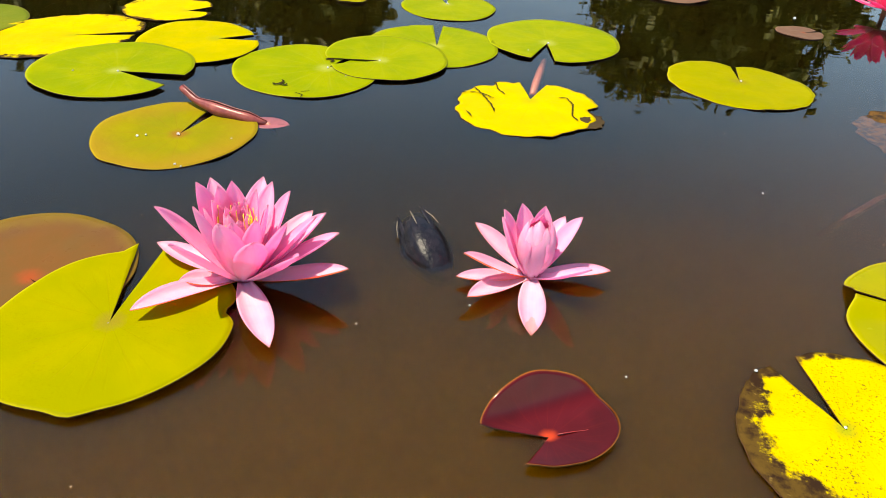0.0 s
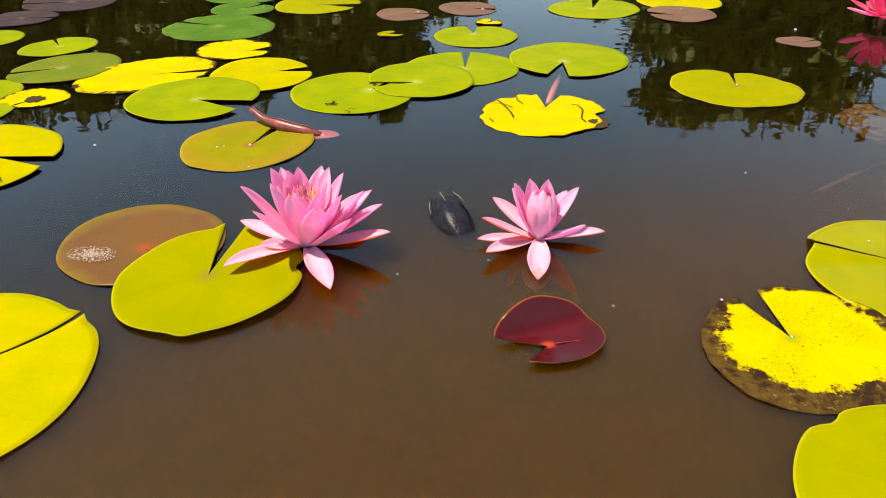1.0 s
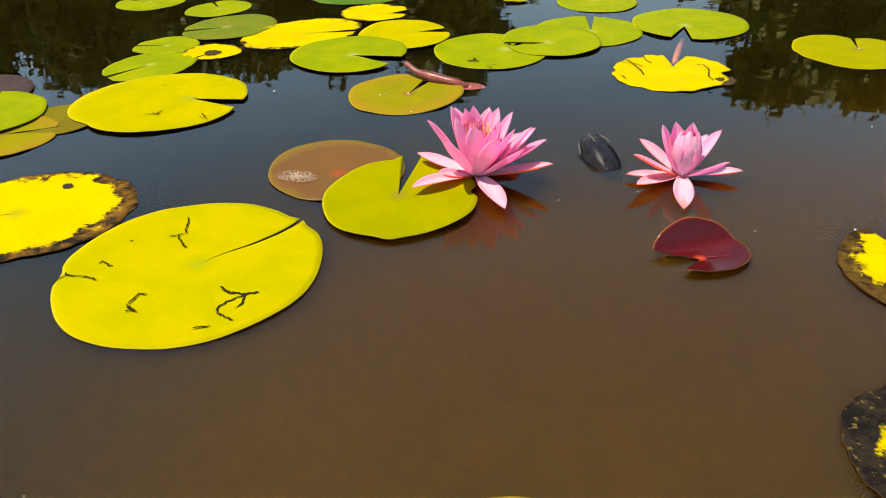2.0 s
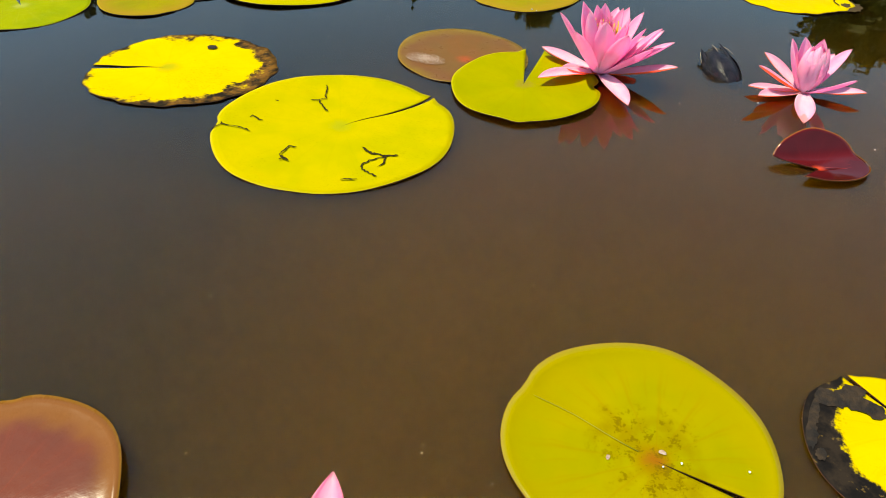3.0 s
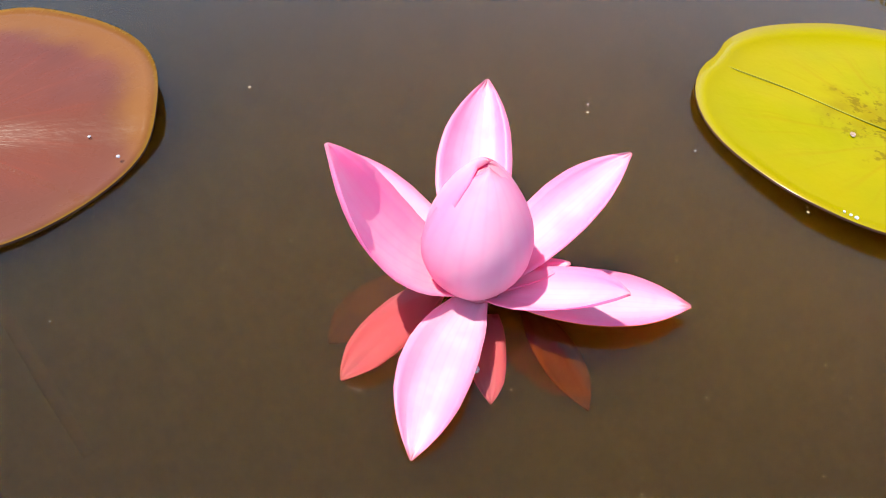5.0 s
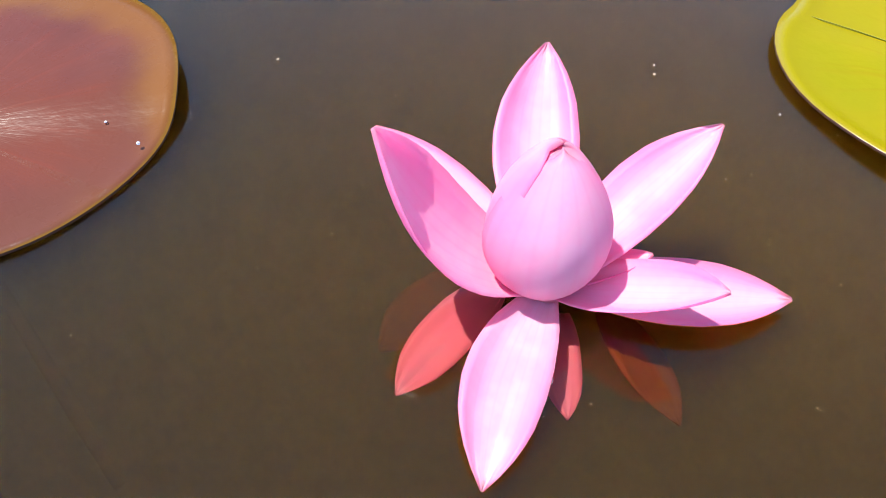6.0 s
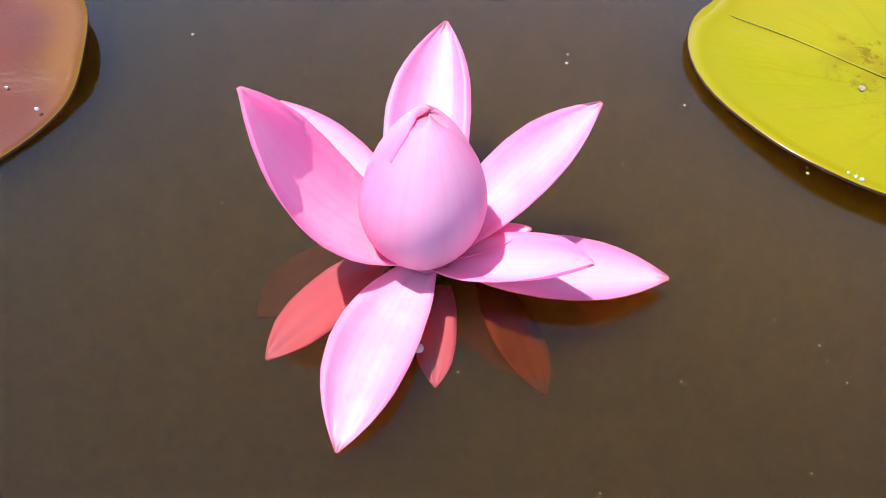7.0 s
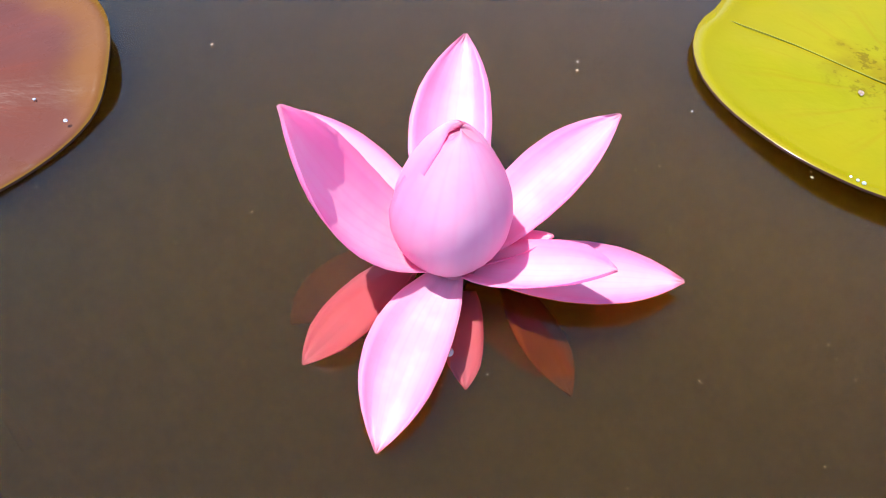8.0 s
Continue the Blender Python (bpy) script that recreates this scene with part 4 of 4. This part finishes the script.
# open bloom by the heart-shaped leaf
open_bloom = bloom(-0.167, 0.575, 0.004, "wide open pink water lily with yellow stamens")
for az, el, ln, wd, bd in ((-160, 54, 0.097, 0.028, 6), (-113, 49, 0.099, 0.028, 6), (159, 67, 0.092, 0.028, 8), (-121, 70, 0.097, 0.028, 9), (141, 76, 0.086, 0.027, 9), (114, 74, 0.087, 0.027, 9), (51, 79, 0.086, 0.025, 9), (68, 61, 0.088, 0.027, 9), (37, 61, 0.090, 0.027, 9), (-16, 58, 0.088, 0.028, 10), (6, 48, 0.094, 0.026, 8), (26, 39, 0.092, 0.027, 8), (8, 33, 0.097, 0.026, 6), (-3, 17, 0.097, 0.026, 8), (-30, 40, 0.093, 0.030, 10), (-56, 54, 0.094, 0.031, 10), (-85, 66, 0.093, 0.030, 10), (-58, 3, 0.097, 0.028, -5), (-131, 7, 0.094, 0.026, -3), (168, 8, 0.084, 0.026, 6), (100, 20, 0.092, 0.028, 8), (62, 18, 0.09, 0.028, 8), (-150, 10, 0.050, 0.026, 14), (90, 45, 0.092, 0.028, 8), (130, 48, 0.092, 0.028, 8), (-140, 76, 0.083, 0.025, 9), (-35, 72, 0.080, 0.025, 10), (-75, 77, 0.076, 0.024, 10), (170, 78, 0.078, 0.024, 8), (15, 74, 0.080, 0.024, 9), (85, 80, 0.074, 0.022, 8), (-100, 86, 0.074, 0.022, 9), (-150, 87, 0.070, 0.021, 8), (160, 86, 0.072, 0.021, 9), (110, 88, 0.074, 0.021, 8), (60, 87, 0.072, 0.021, 9), (-5, 86, 0.070, 0.021, 9), (-52, 87, 0.068, 0.021, 8)):
    petal(open_bloom, az, el, ln - 0.004, wd, bd, cup=0.8, seed=1, material=PETAL_OPEN, backed=PETAL_BACK if el < 30 else None)
stamens(open_bloom, 0.010, 0.067, 46)

# half open bloom by the red leaf
half_bloom = bloom(0.081, 0.634, 0.004, "half open pink water lily with a closed heart")
for az, el, ln, wd, bd in ((152, 26, 0.069, 0.024, 6), (-156, 28, 0.074, 0.021, 6), (-162, 3, 0.068, 0.020, 4), (-136, 5, 0.073, 0.023, 6), (-88, -5, 0.074, 0.027, -2), (9, 7, 0.070, 0.022, 4), (-38, 36, 0.070, 0.022, 10), (29, 55, 0.070, 0.024, 8), (64, 32, 0.067, 0.022, 8), (161, 63, 0.069, 0.024, 12), (-173, 64, 0.070, 0.024, 14), (100, 24, 0.068, 0.024, 6), (80, 73, 0.067, 0.024, 14), (121, 64, 0.067, 0.024, 12)):
    petal(half_bloom, az, el, ln - 0.003, wd, bd, cup=0.75, start=0.005, seed=2, material=PETAL_OPEN, backed=PETAL_BACK if el < 30 else None)
closed_heart(half_bloom, 0.060, -95, el=86, bend=34, stretch=1.08, taper=0.6, squat=0.97)

# nearest bloom, its heart still closed
LEAFY = ([0.0, 0.10, 0.25, 0.42, 0.56, 0.70, 0.82, 0.91, 0.97, 1.0], [0.36, 0.56, 0.84, 0.98, 1.0, 0.90, 0.68, 0.40, 0.17, 0.04])
SPOON = ([0.0, 0.12, 0.28, 0.45, 0.62, 0.78, 0.90, 0.96, 1.0], [0.55, 0.80, 0.97, 1.0, 0.96, 0.78, 0.46, 0.24, 0.05])


def petal_to(parent, tip, width, bend=8.0, cup=0.6, skew=0.0, start=0.004, base_z=0.0, **more):
    """A petal whose tip lies at a place, given from the bloom's middle."""
    flat = math.hypot(tip[0], tip[1])
    az, el = math.degrees(math.atan2(tip[1], tip[0])), math.degrees(math.atan2(tip[2] - base_z, flat - start))
    chord = math.hypot(flat - start, tip[2] - base_z)
    return petal(parent, az, el, chord * (1 + radians(bend) ** 2 / 6), width, bend, cup, start=start, base_z=base_z, skew=skew, **more)


def wrapped_heart(parent, height, girth, blades, base_z=0.0, lean=(0.0, 0.0), shift=(0.0, 0.0)):
    """The closed heart: broad petals wrapped over one another round an egg. blades: direction, half its spread in degrees, size, height factor."""
    hs = [0.0, 0.08, 0.20, 0.32, 0.45, 0.58, 0.70, 0.80, 0.88, 0.94, 0.98, 1.0]
    rs = [0.36, 0.62, 0.86, 0.98, 1.0, 0.94, 0.80, 0.64, 0.47, 0.32, 0.18, 0.03]
    rows, cols = 22, 17
    for k, (az, spread, size, tall) in enumerate(blades):
        top, under, uv = np.zeros((rows, cols, 3)), np.zeros((rows, cols, 3)), np.zeros((rows, cols, 2))
        for i in range(rows):
            q = 1 - (1 - i / (rows - 1)) ** 1.25
            r0 = girth * size * float(np.interp(q, hs, rs))
            half = spread if spread > 170 else spread * (0.80 + 0.20 * min(1.0, q / 0.4)) * math.sqrt(max(0.0, 1 - max(0.0, (q - 0.90) / 0.10) ** 2.6))
            for j in range(cols):
                v = 2 * j / (cols - 1) - 1
                d = unit(az + half * v)
                # rims stand off a little, more towards the tip
                r = r0 * (1 + 0.008 * abs(v) ** 8 + 0.005 * math.sin(3.0 * v + 2.1 * k) + 0.011 * math.cos(8.5 * v + 0.6) * math.sin(math.pi * q)) + 0.0003 * q * abs(v) ** 4
                z = base_z + height * tall * q - 0.0016 * v * v * q
                for g, t in ((top, 0.0), (under, 0.0004)):
                    g[i, j] = (d.x * (r - t) + lean[0] * q + shift[0], d.y * (r - t) + lean[1] * q + shift[1], z)
                uv[i, j] = ((v + 1) / 2, q)
        verts, faces = thick_sheet(top, under)
        mesh_ob("inner_petal", verts, faces, PETAL_HEART, parent, np.concatenate([uv.reshape(-1, 2)] * 2), flat_from=2 * (rows - 1) * (cols - 1))


close_bloom = bloom(-0.154, -0.167, 0.004, "pink water lily with spread outer petals and a closed heart")
for tip, wide, bend, cup, skew in (((-0.029, 0.070, 0.033), 0.0305, 11, 0.75, 0.09), ((0.032, 0.045, 0.039), 0.025, 8, 0.6, 0.05), ((-0.049, -0.017, 0.052), 0.038, 30, 0.75, 0.09), ((-0.081, 0.043, -0.002), 0.025, 6, 0.6, 0.0), ((0.068, 0.026, 0.000), 0.027, 4, 0.5, -0.02), ((0.0065, -0.0655, -0.0030), 0.0245, -8, 0.55, -0.08)):
    petal_to(close_bloom, tip, wide, bend, cup, skew, shape=LEAFY, seed=3, backed=PETAL_BACK if tip[2] < 0.01 else None)
petal_to(close_bloom, (0.047, -0.001, 0.023), 0.024, 10, 0.8, 0.0, shape=SPOON, seed=3)
petal_to(close_bloom, (0.026, 0.014, 0.012), 0.011, 6, 0.9, 0.0, shape=SPOON, seed=3)
# two petals hang just under the surface
for at, tip, wide in (((-0.015, -0.002), (-0.0106, -0.0468, -0.0078), 0.0170), ((0.006, -0.004), (0.0135, -0.0315, -0.0078), 0.0125)):
    p = petal_to(close_bloom, tip, wide, 0, 0.15, -0.04, base_z=-0.0064, start=0.0, shape=SPOON, seed=3, material=PETAL_SUNK, label="sunken deep pink petal")
    p.location = (at[0], at[1], 0.0)
# two dark red-brown blades lie under the surface beside the bloom
for at, tip, wide, deep in (((0.016, 0.006), (0.0315, -0.0305), 0.0150, -0.0060), ((-0.024, 0.004), (-0.013, -0.041), 0.0210, -0.0090)):
    p = petal_to(close_bloom, (tip[0], tip[1], deep - 0.001), wide, 0, 0.15, 0.03, base_z=deep, start=0.0, shape=LEAFY, name="sepal", seed=3, material=RUSSET_BLADE, label="sunken red-brown blade")
    p.location = (at[0], at[1], 0.0)
wrapped_heart(close_bloom, 0.0500, 0.0180, ((-55, 92, 1.0, 1.0), (-208, 92, 0.960, 1.027), (78, 88, 0.968, 1.000), (0, 179, 0.955, 0.990), (-142, 60, 0.935, 0.975), (8, 70, 0.94, 0.97), (110, 70, 0.90, 0.97), (-90, 80, 0.88, 0.955), (30, 80, 0.86, 0.955), (150, 80, 0.84, 0.955)), lean=(-0.001, 0.003), shift=(-0.0032, 0.0))

# deep pink bloom held over the water on its stalk
tall_bloom = bloom(0.782, 1.700, 0.022, "deep pink water lily held above the water on its stalk", (0.005, 0.01, -0.09))
for i in range(9):
    petal(tall_bloom, 20 + 40 * i, 12 + 6 * (i % 2), 0.075, 0.025, 8, seed=4, material=PETAL if i % 4 == 0 else PETAL_DEEP)
for i in range(8):
    petal(tall_bloom, 45 * i, 48, 0.072, 0.025, 8, seed=5, material=PETAL_DEEP)
for i in range(7):
    petal(tall_bloom, 51.4 * i + 12, 68, 0.066, 0.022, 10, seed=6, material=PETAL_DEEP)

# ---- spent bud, rolled leaf, sunken stalks, drops ----
spent = new("spent_bud")
spent.matrix_world = Matrix.Translation((0.004, 0.626, -0.021)) @ Vector((-0.044, 0.072, 0.028)).to_track_quat("Z", "Y").to_matrix().to_4x4() @ Matrix.Scale(1.12, 4)
tagged(spent, "blackened spent water lily bud, half sunk in the water", "bud")
TORN = ([0.0, 0.15, 0.35, 0.55, 0.75, 0.88, 0.95, 1.0], [0.45, 0.80, 1.0, 1.0, 0.90, 0.74, 0.66, 0.50])
for i in range(5):
    petal(spent, -90 + 72 * i, 86, 0.080 + 0.004 * math.sin(3.1 * i), 0.050, bend=30, cup=1.1, start=0.007, material=SPENT, shape=TORN, name="sepal", seed=i)
for i in range(5):
    petal(spent, -54 + 72 * i, 87, 0.076 + 0.005 * math.sin(2.3 * i + 1), 0.044, bend=29, cup=1.1, start=0.006, material=SPENT, shape=TORN, name="sepal", seed=i + 7)
for i in range(7):
    petal(spent, 20 + 51 * i, 84, 0.083 + 0.006 * math.sin(4.7 * i), 0.010, bend=20, cup=0.6, start=0.007, material=SPENT, name="torn_strip", seed=i + 20)
for i in range(6):
    d = unit(60 * i + 12)
    v, f = tube([(d.x * 0.0215, d.y * 0.0215, 0.058), (d.x * 0.019, d.y * 0.019, 0.068), (d.x * 0.015, d.y * 0.015, 0.077)], [0.0003, 0.0006, 0.0004], 5)
    mesh_ob("torn_edge", v, f, SPENT_EDGE, spent, label="pale torn edge")
v, f = tube([(0, 0, 0.002), (0.002, -0.002, -0.02), (0.004, -0.004, -0.04)], [0.006, 0.004, 0.004], 8)
mesh_ob("stalk", v, f, STALK, spent)


def rolled_leaf():
    """A young leaf still rolled from both sides into a spindle."""
    rows, cols = 16, 15
    path = [Vector((-0.369, 0.912, 0.021)), Vector((-0.346, 0.900, 0.011)), Vector((-0.312, 0.889, 0.008)), Vector((-0.280, 0.884, 0.005)), Vector((-0.252, 0.884, -0.001))]
    top, under, uv = np.zeros((rows, cols, 3)), np.zeros((rows, cols, 3)), np.zeros((rows, cols, 2))
    for i in range(rows):
        s = i / (rows - 1)
        k = min(int(s * 4), 3)
        p = path[k].lerp(path[k + 1], s * 4 - k)
        d = (path[k + 1] - path[k]).normalized()
        lat = d.cross(Vector((0, 0, 1))).normalized()
        up = lat.cross(d)
        r = float(np.interp(s, [0.0, 0.08, 0.22, 0.42, 0.62, 0.82, 1.0], [0.0052, 0.0050, 0.0058, 0.0090, 0.0102, 0.0086, 0.0045])) * (1 + 0.10 * math.sin(17 * s))
        for j in range(cols):
            v = 2 * j / (cols - 1) - 1
            a = -math.pi / 2 + v * 2.9
            for g, rr in ((top, r * (1 - 0.25 * abs(v))), (under, r * (1 - 0.25 * abs(v)) - 0.0008)):
                g[i, j] = p + lat * rr * math.cos(a) + up * rr * math.sin(a)
            uv[i, j] = (j / (cols - 1), s)
    verts, faces = thick_sheet(top, under)
    ob = tagged(mesh_ob("rolled_leaf", verts, faces, ROLLED, uvs=np.concatenate([uv.reshape(-1, 2)] * 2)), "young red lily leaf still rolled up, resting on an olive pad", "leaf")
    v, f = tube([path[4], path[4] + Vector((0.01, -0.002, -0.010)), path[4] + Vector((0.02, -0.01, -0.035))], [0.004, 0.0035, 0.003], 8)
    mesh_ob("stalk", v, f, SUNKEN, ob)
    end = petal(ob, 4.0, 0.0, 0.062, 0.034, bend=0.0, cup=0.15, start=0.0, base_z=0.0, material=SUNKEN_LEAF, name="sunken_end", label="purplish end under the water")
    end.location = (-0.286, 0.884, -0.0018)


rolled_leaf()


def sunken_stalk(points, radius, label):
    v, f = tube(points, [radius * (0.6 + 0.4 * math.sin(math.pi * (i + 0.5) / len(points))) for i in range(len(points))], 8)
    tagged(mesh_ob("sunken_stalk", v, f, SUNKEN), label, "stalk", "sunken stalks")


sunken_stalk([(0.072, 1.080, -0.004), (0.076, 1.13, -0.006), (0.082, 1.19, -0.008), (0.088, 1.25, -0.012)], 0.007, "pinkish lily stalk just under the surface")
sunken_stalk([(-0.350, -0.212, -0.0135), (-0.314, -0.231, -0.0122), (-0.260, -0.255, -0.0125), (-0.235, -0.266, -0.0140)], 0.0022, "thin reddish lily stalk under the cloudy surface")
sunken_stalk([(0.39, 0.80, -0.016), (0.44, 0.85, -0.0135), (0.49, 0.90, -0.0130), (0.56, 0.96, -0.016)], 0.005, "reddish lily stalk deep in cloudy water")


def drops(places):
    """Beads of water along the leaves' rims."""
    bm = bmesh.new()
    bmesh.ops.create_icosphere(bm, subdivisions=2, radius=1.0)
    for v in bm.verts:
        v.co.z *= 0.75
    me = bpy.data.meshes.new("water_drop")
    bm.to_mesh(me)
    bm.free()
    me.materials.append(DROP)
    me.polygons.foreach_set("use_smooth", [True] * len(me.polygons))
    for x, y, z, r in places:
        ob = new("water_drop", me)
        ob.location, ob.scale = (x, y, z), (r, r, r)
        tagged(ob, "clear bead of water glinting in the sun", "water drop", "beads of water")


drops([(-0.336, 0.822, 0.0028, 0.0022), (-0.378, 0.806, 0.0026, 0.0018), (-0.370, 0.811, 0.0026, 0.0013), (-0.246, 0.497, 0.0036, 0.0010), (-0.300, 0.540, 0.0034, 0.0011), (-0.310, 0.755, 0.0012, 0.0018), (-0.302, 0.752, 0.0012, 0.0013), (-0.490, 0.976, 0.0048, 0.0018), (-0.545, 0.960, 0.0046, 0.0014), (-0.160, 1.126, 0.0048, 0.0018), (0.092, 1.296, 0.0042, 0.0020), (0.060, 1.250, 0.0040, 0.0015), (-0.227, 1.080, 0.0028, 0.0018), (0.393, 1.220, 0.0028, 0.0020), (0.315, 0.499, 0.0030, 0.0012), (0.262, 0.548, 0.0028, 0.0015), (0.440, 0.690, 0.0036, 0.0013), (-0.660, 0.718, 0.0048, 0.0016), (-0.100, 1.468, 0.0030, 0.0022), (0.010, 0.017, 0.0030, 0.0009), (0.052, 0.028, 0.0030, 0.0009), (-0.001, 0.0095, 0.0030, 0.0008), (-0.275, 0.829, 0.001, 0.0018), (-0.553, 0.786, 0.001, 0.0022), (-0.257, 1.639, 0.001, 0.004), (-0.110, 1.693, 0.001, 0.004), (-0.633, 1.617, 0.001, 0.0032), (0.361, 1.780, 0.001, 0.004), (0.158, 0.522, 0.0008, 0.0011), (0.589, 1.637, 0.001, 0.003), (0.157, 1.325, 0.001, 0.0022), (-0.288, 0.554, 0.001, 0.0018), (-0.839, 0.582, 0.001, 0.0020), (-0.264, 0.561, 0.001, 0.0012), (0.054, 0.035, 0.0005, 0.0005), (-0.0335, -0.0608, 0.0036, 0.0009), (-0.0357, -0.0600, 0.0035, 0.0007), (-0.0382, -0.0590, 0.0034, 0.0006), (-0.152, -0.035, 0.0005, 0.0005), (-0.100, -0.045, 0.0005, 0.0005), (-0.077, -0.035, 0.0005, 0.0005), (0.044, 0.037, 0.0005, 0.0005), (0.047, 0.036, 0.0005, 0.0005), (0.050, 0.036, 0.0005, 0.0005), (-0.195, 1.058, 0.001, 0.0018), (0.341, 0.856, 0.0006, 0.0014), (-0.059, 0.540, 0.0006, 0.0010), (-0.139, -0.141, 0.0008, 0.0010), (0.030, 0.583, 0.0008, 0.0011), (-0.313, -0.147, 0.0035, 0.0011), (-0.304, -0.170, 0.0032, 0.0008), (-0.322, -0.166, 0.0032, 0.0006), (-0.143, -0.196, 0.0006, 0.0016)])

# ---- specks on the water ----


def specks():
    rng = random.Random(11)
    verts, faces = [], []
    for i in range(420):
        close = i % 2
        x, y = (rng.uniform(-0.35, 0.05), rng.uniform(-0.30, 0.05)) if close else (rng.uniform(-0.9, 0.7), rng.uniform(-0.2, 1.3))
        r = rng.uniform(0.00012, 0.0003) if close else rng.uniform(0.0003, 0.0008)
        n = len(verts)
        st = rng.uniform(0, 3.1)
        for k in range(6):
            a = st + k * math.pi / 3
            verts.append((x + r * rng.uniform(0.6, 1.3) * math.cos(a), y + r * rng.uniform(0.6, 1.3) * math.sin(a), 0.0006))
        verts.append((x, y, 0.0006 + 0.5 * r))
        faces += [(n + k, n + (k + 1) % 6, n + 6) for k in range(6)]
    tagged(mesh_ob("floating_specks", verts, faces, SPECK), "pale specks of dust and pollen floating on the pond", "debris", kind="stuff")


specks()

# ---- trees on the far bank ----


def tree_mesh(seed, height, spread, leaves, conifer=False):
    rng = random.Random(seed)
    root = new("tree")
    path = [(0, 0, -0.3), (0.05, 0.0, height * 0.2), (0.15 * rng.uniform(-1, 1), 0.1, height * 0.5), (0.2 * rng.uniform(-1, 1), 0.1, height * 0.9)]
    v, f = tube(path, [height * 0.026, height * 0.020, height * 0.013, height * 0.004], 10)
    trunk = mesh_ob("trunk", v, f, BARK, root)
    tips = []
    for i in range(15):
        h = height * (0.22 + 0.68 * i / 14)
        a = i * 137.5 + rng.uniform(-20, 20)
        k = (1.05 - (h / height)) if conifer else math.sin(math.pi * min(1, 0.16 + 0.80 * (h / height))) ** 0.7
        ln = spread * k * rng.uniform(0.75, 1.1)
        d = unit(a)
        end = Vector((d.x * ln, d.y * ln, h + ln * rng.uniform(0.15, 0.5)))
        v, f = tube([(0.05 * d.x, 0.05 * d.y, h), Vector((d.x * ln * 0.5, d.y * ln * 0.5, h + ln * 0.12)), end], [height * 0.008, height * 0.005, height * 0.0015], 6)
        mesh_ob("limb", v, f, BARK, root)
        tips += [(end * q + Vector((0, 0, h)) * (1 - q), 0.20 * spread + 0.28 * ln * (1 - abs(q - 0.75))) for q in (0.45, 0.75, 1.0)]
    tips.append((Vector((0, 0, height * 0.97)), spread * 0.28))
    verts, faces = [], []
    for i in range(leaves):
        c, r = rng.choice(tips)
        p = c + Vector((rng.gauss(0, 0.5), rng.gauss(0, 0.5), rng.gauss(0, 0.42))) * r
        if p.z < height * 0.10:
            continue
        q = Euler((rng.uniform(-1.2, 1.2), rng.uniform(-1.2, 1.2), rng.uniform(0, 6.28)))
        s = rng.uniform(0.18, 0.36)
        n = len(verts)
        for x, y, z in ((-s, 0, 0), (0, -0.45 * s, 0.08 * s), (s, 0, 0), (0, 0.45 * s, 0.08 * s)):
            w = Vector((x, y, z))
            w.rotate(q)
            verts.append(p + w)
        faces.append((n, n + 1, n + 2, n + 3))
    mesh_ob("crown", verts, faces, LEAF, root, smooth=False)
    return tagged(root, "leafy green deciduous tree on the far bank", "tree", "trees round the pond")


def place_trees():
    kinds = [tree_mesh(1, 9.4, 3.0, 15000), tree_mesh(2, 8.1, 2.8, 14000), tree_mesh(3, 9.8, 2.4, 13000, True)]
    # direction from the middle of the leaves, distance, height factor, kind
    spots = ((78.5, 26, 0.92, 0), (73.5, 27, 1.02, 1), (62, 34, 0.70, 1), (55, 28, 1.0, 0), (104, 27, 1.00, 2), (109, 28, 0.88, 0), (115, 26, 0.86, 2), (120, 28, 0.90, 0), (127, 27, 0.98, 1), (133, 28, 0.88, 0), (140, 27, 0.88, 2), (148, 27, 0.95, 1), (87, 33, 0.72, 2), (93, 34, 0.66, 1), (98, 33, 0.74, 0), (45, 27, 1.0, 1), (30, 26, 0.9, 0), (160, 25, 0.95, 0), (10, 25, 1.0, 2))
    for i, (az, far, k, kind) in enumerate(spots):
        d = unit(az)
        m = Matrix.Translation((d.x * far, d.y * far + 0.5, 0.35)) @ Matrix.Rotation(i * 1.9, 4, "Z")
        src = kinds[kind]
        t = copy_thing(src, m)
        t.scale = (k, k, k)
    for src in kinds:
        for o in list(src.children_recursive) + [src]:
            bpy.data.objects.remove(o)


place_trees()
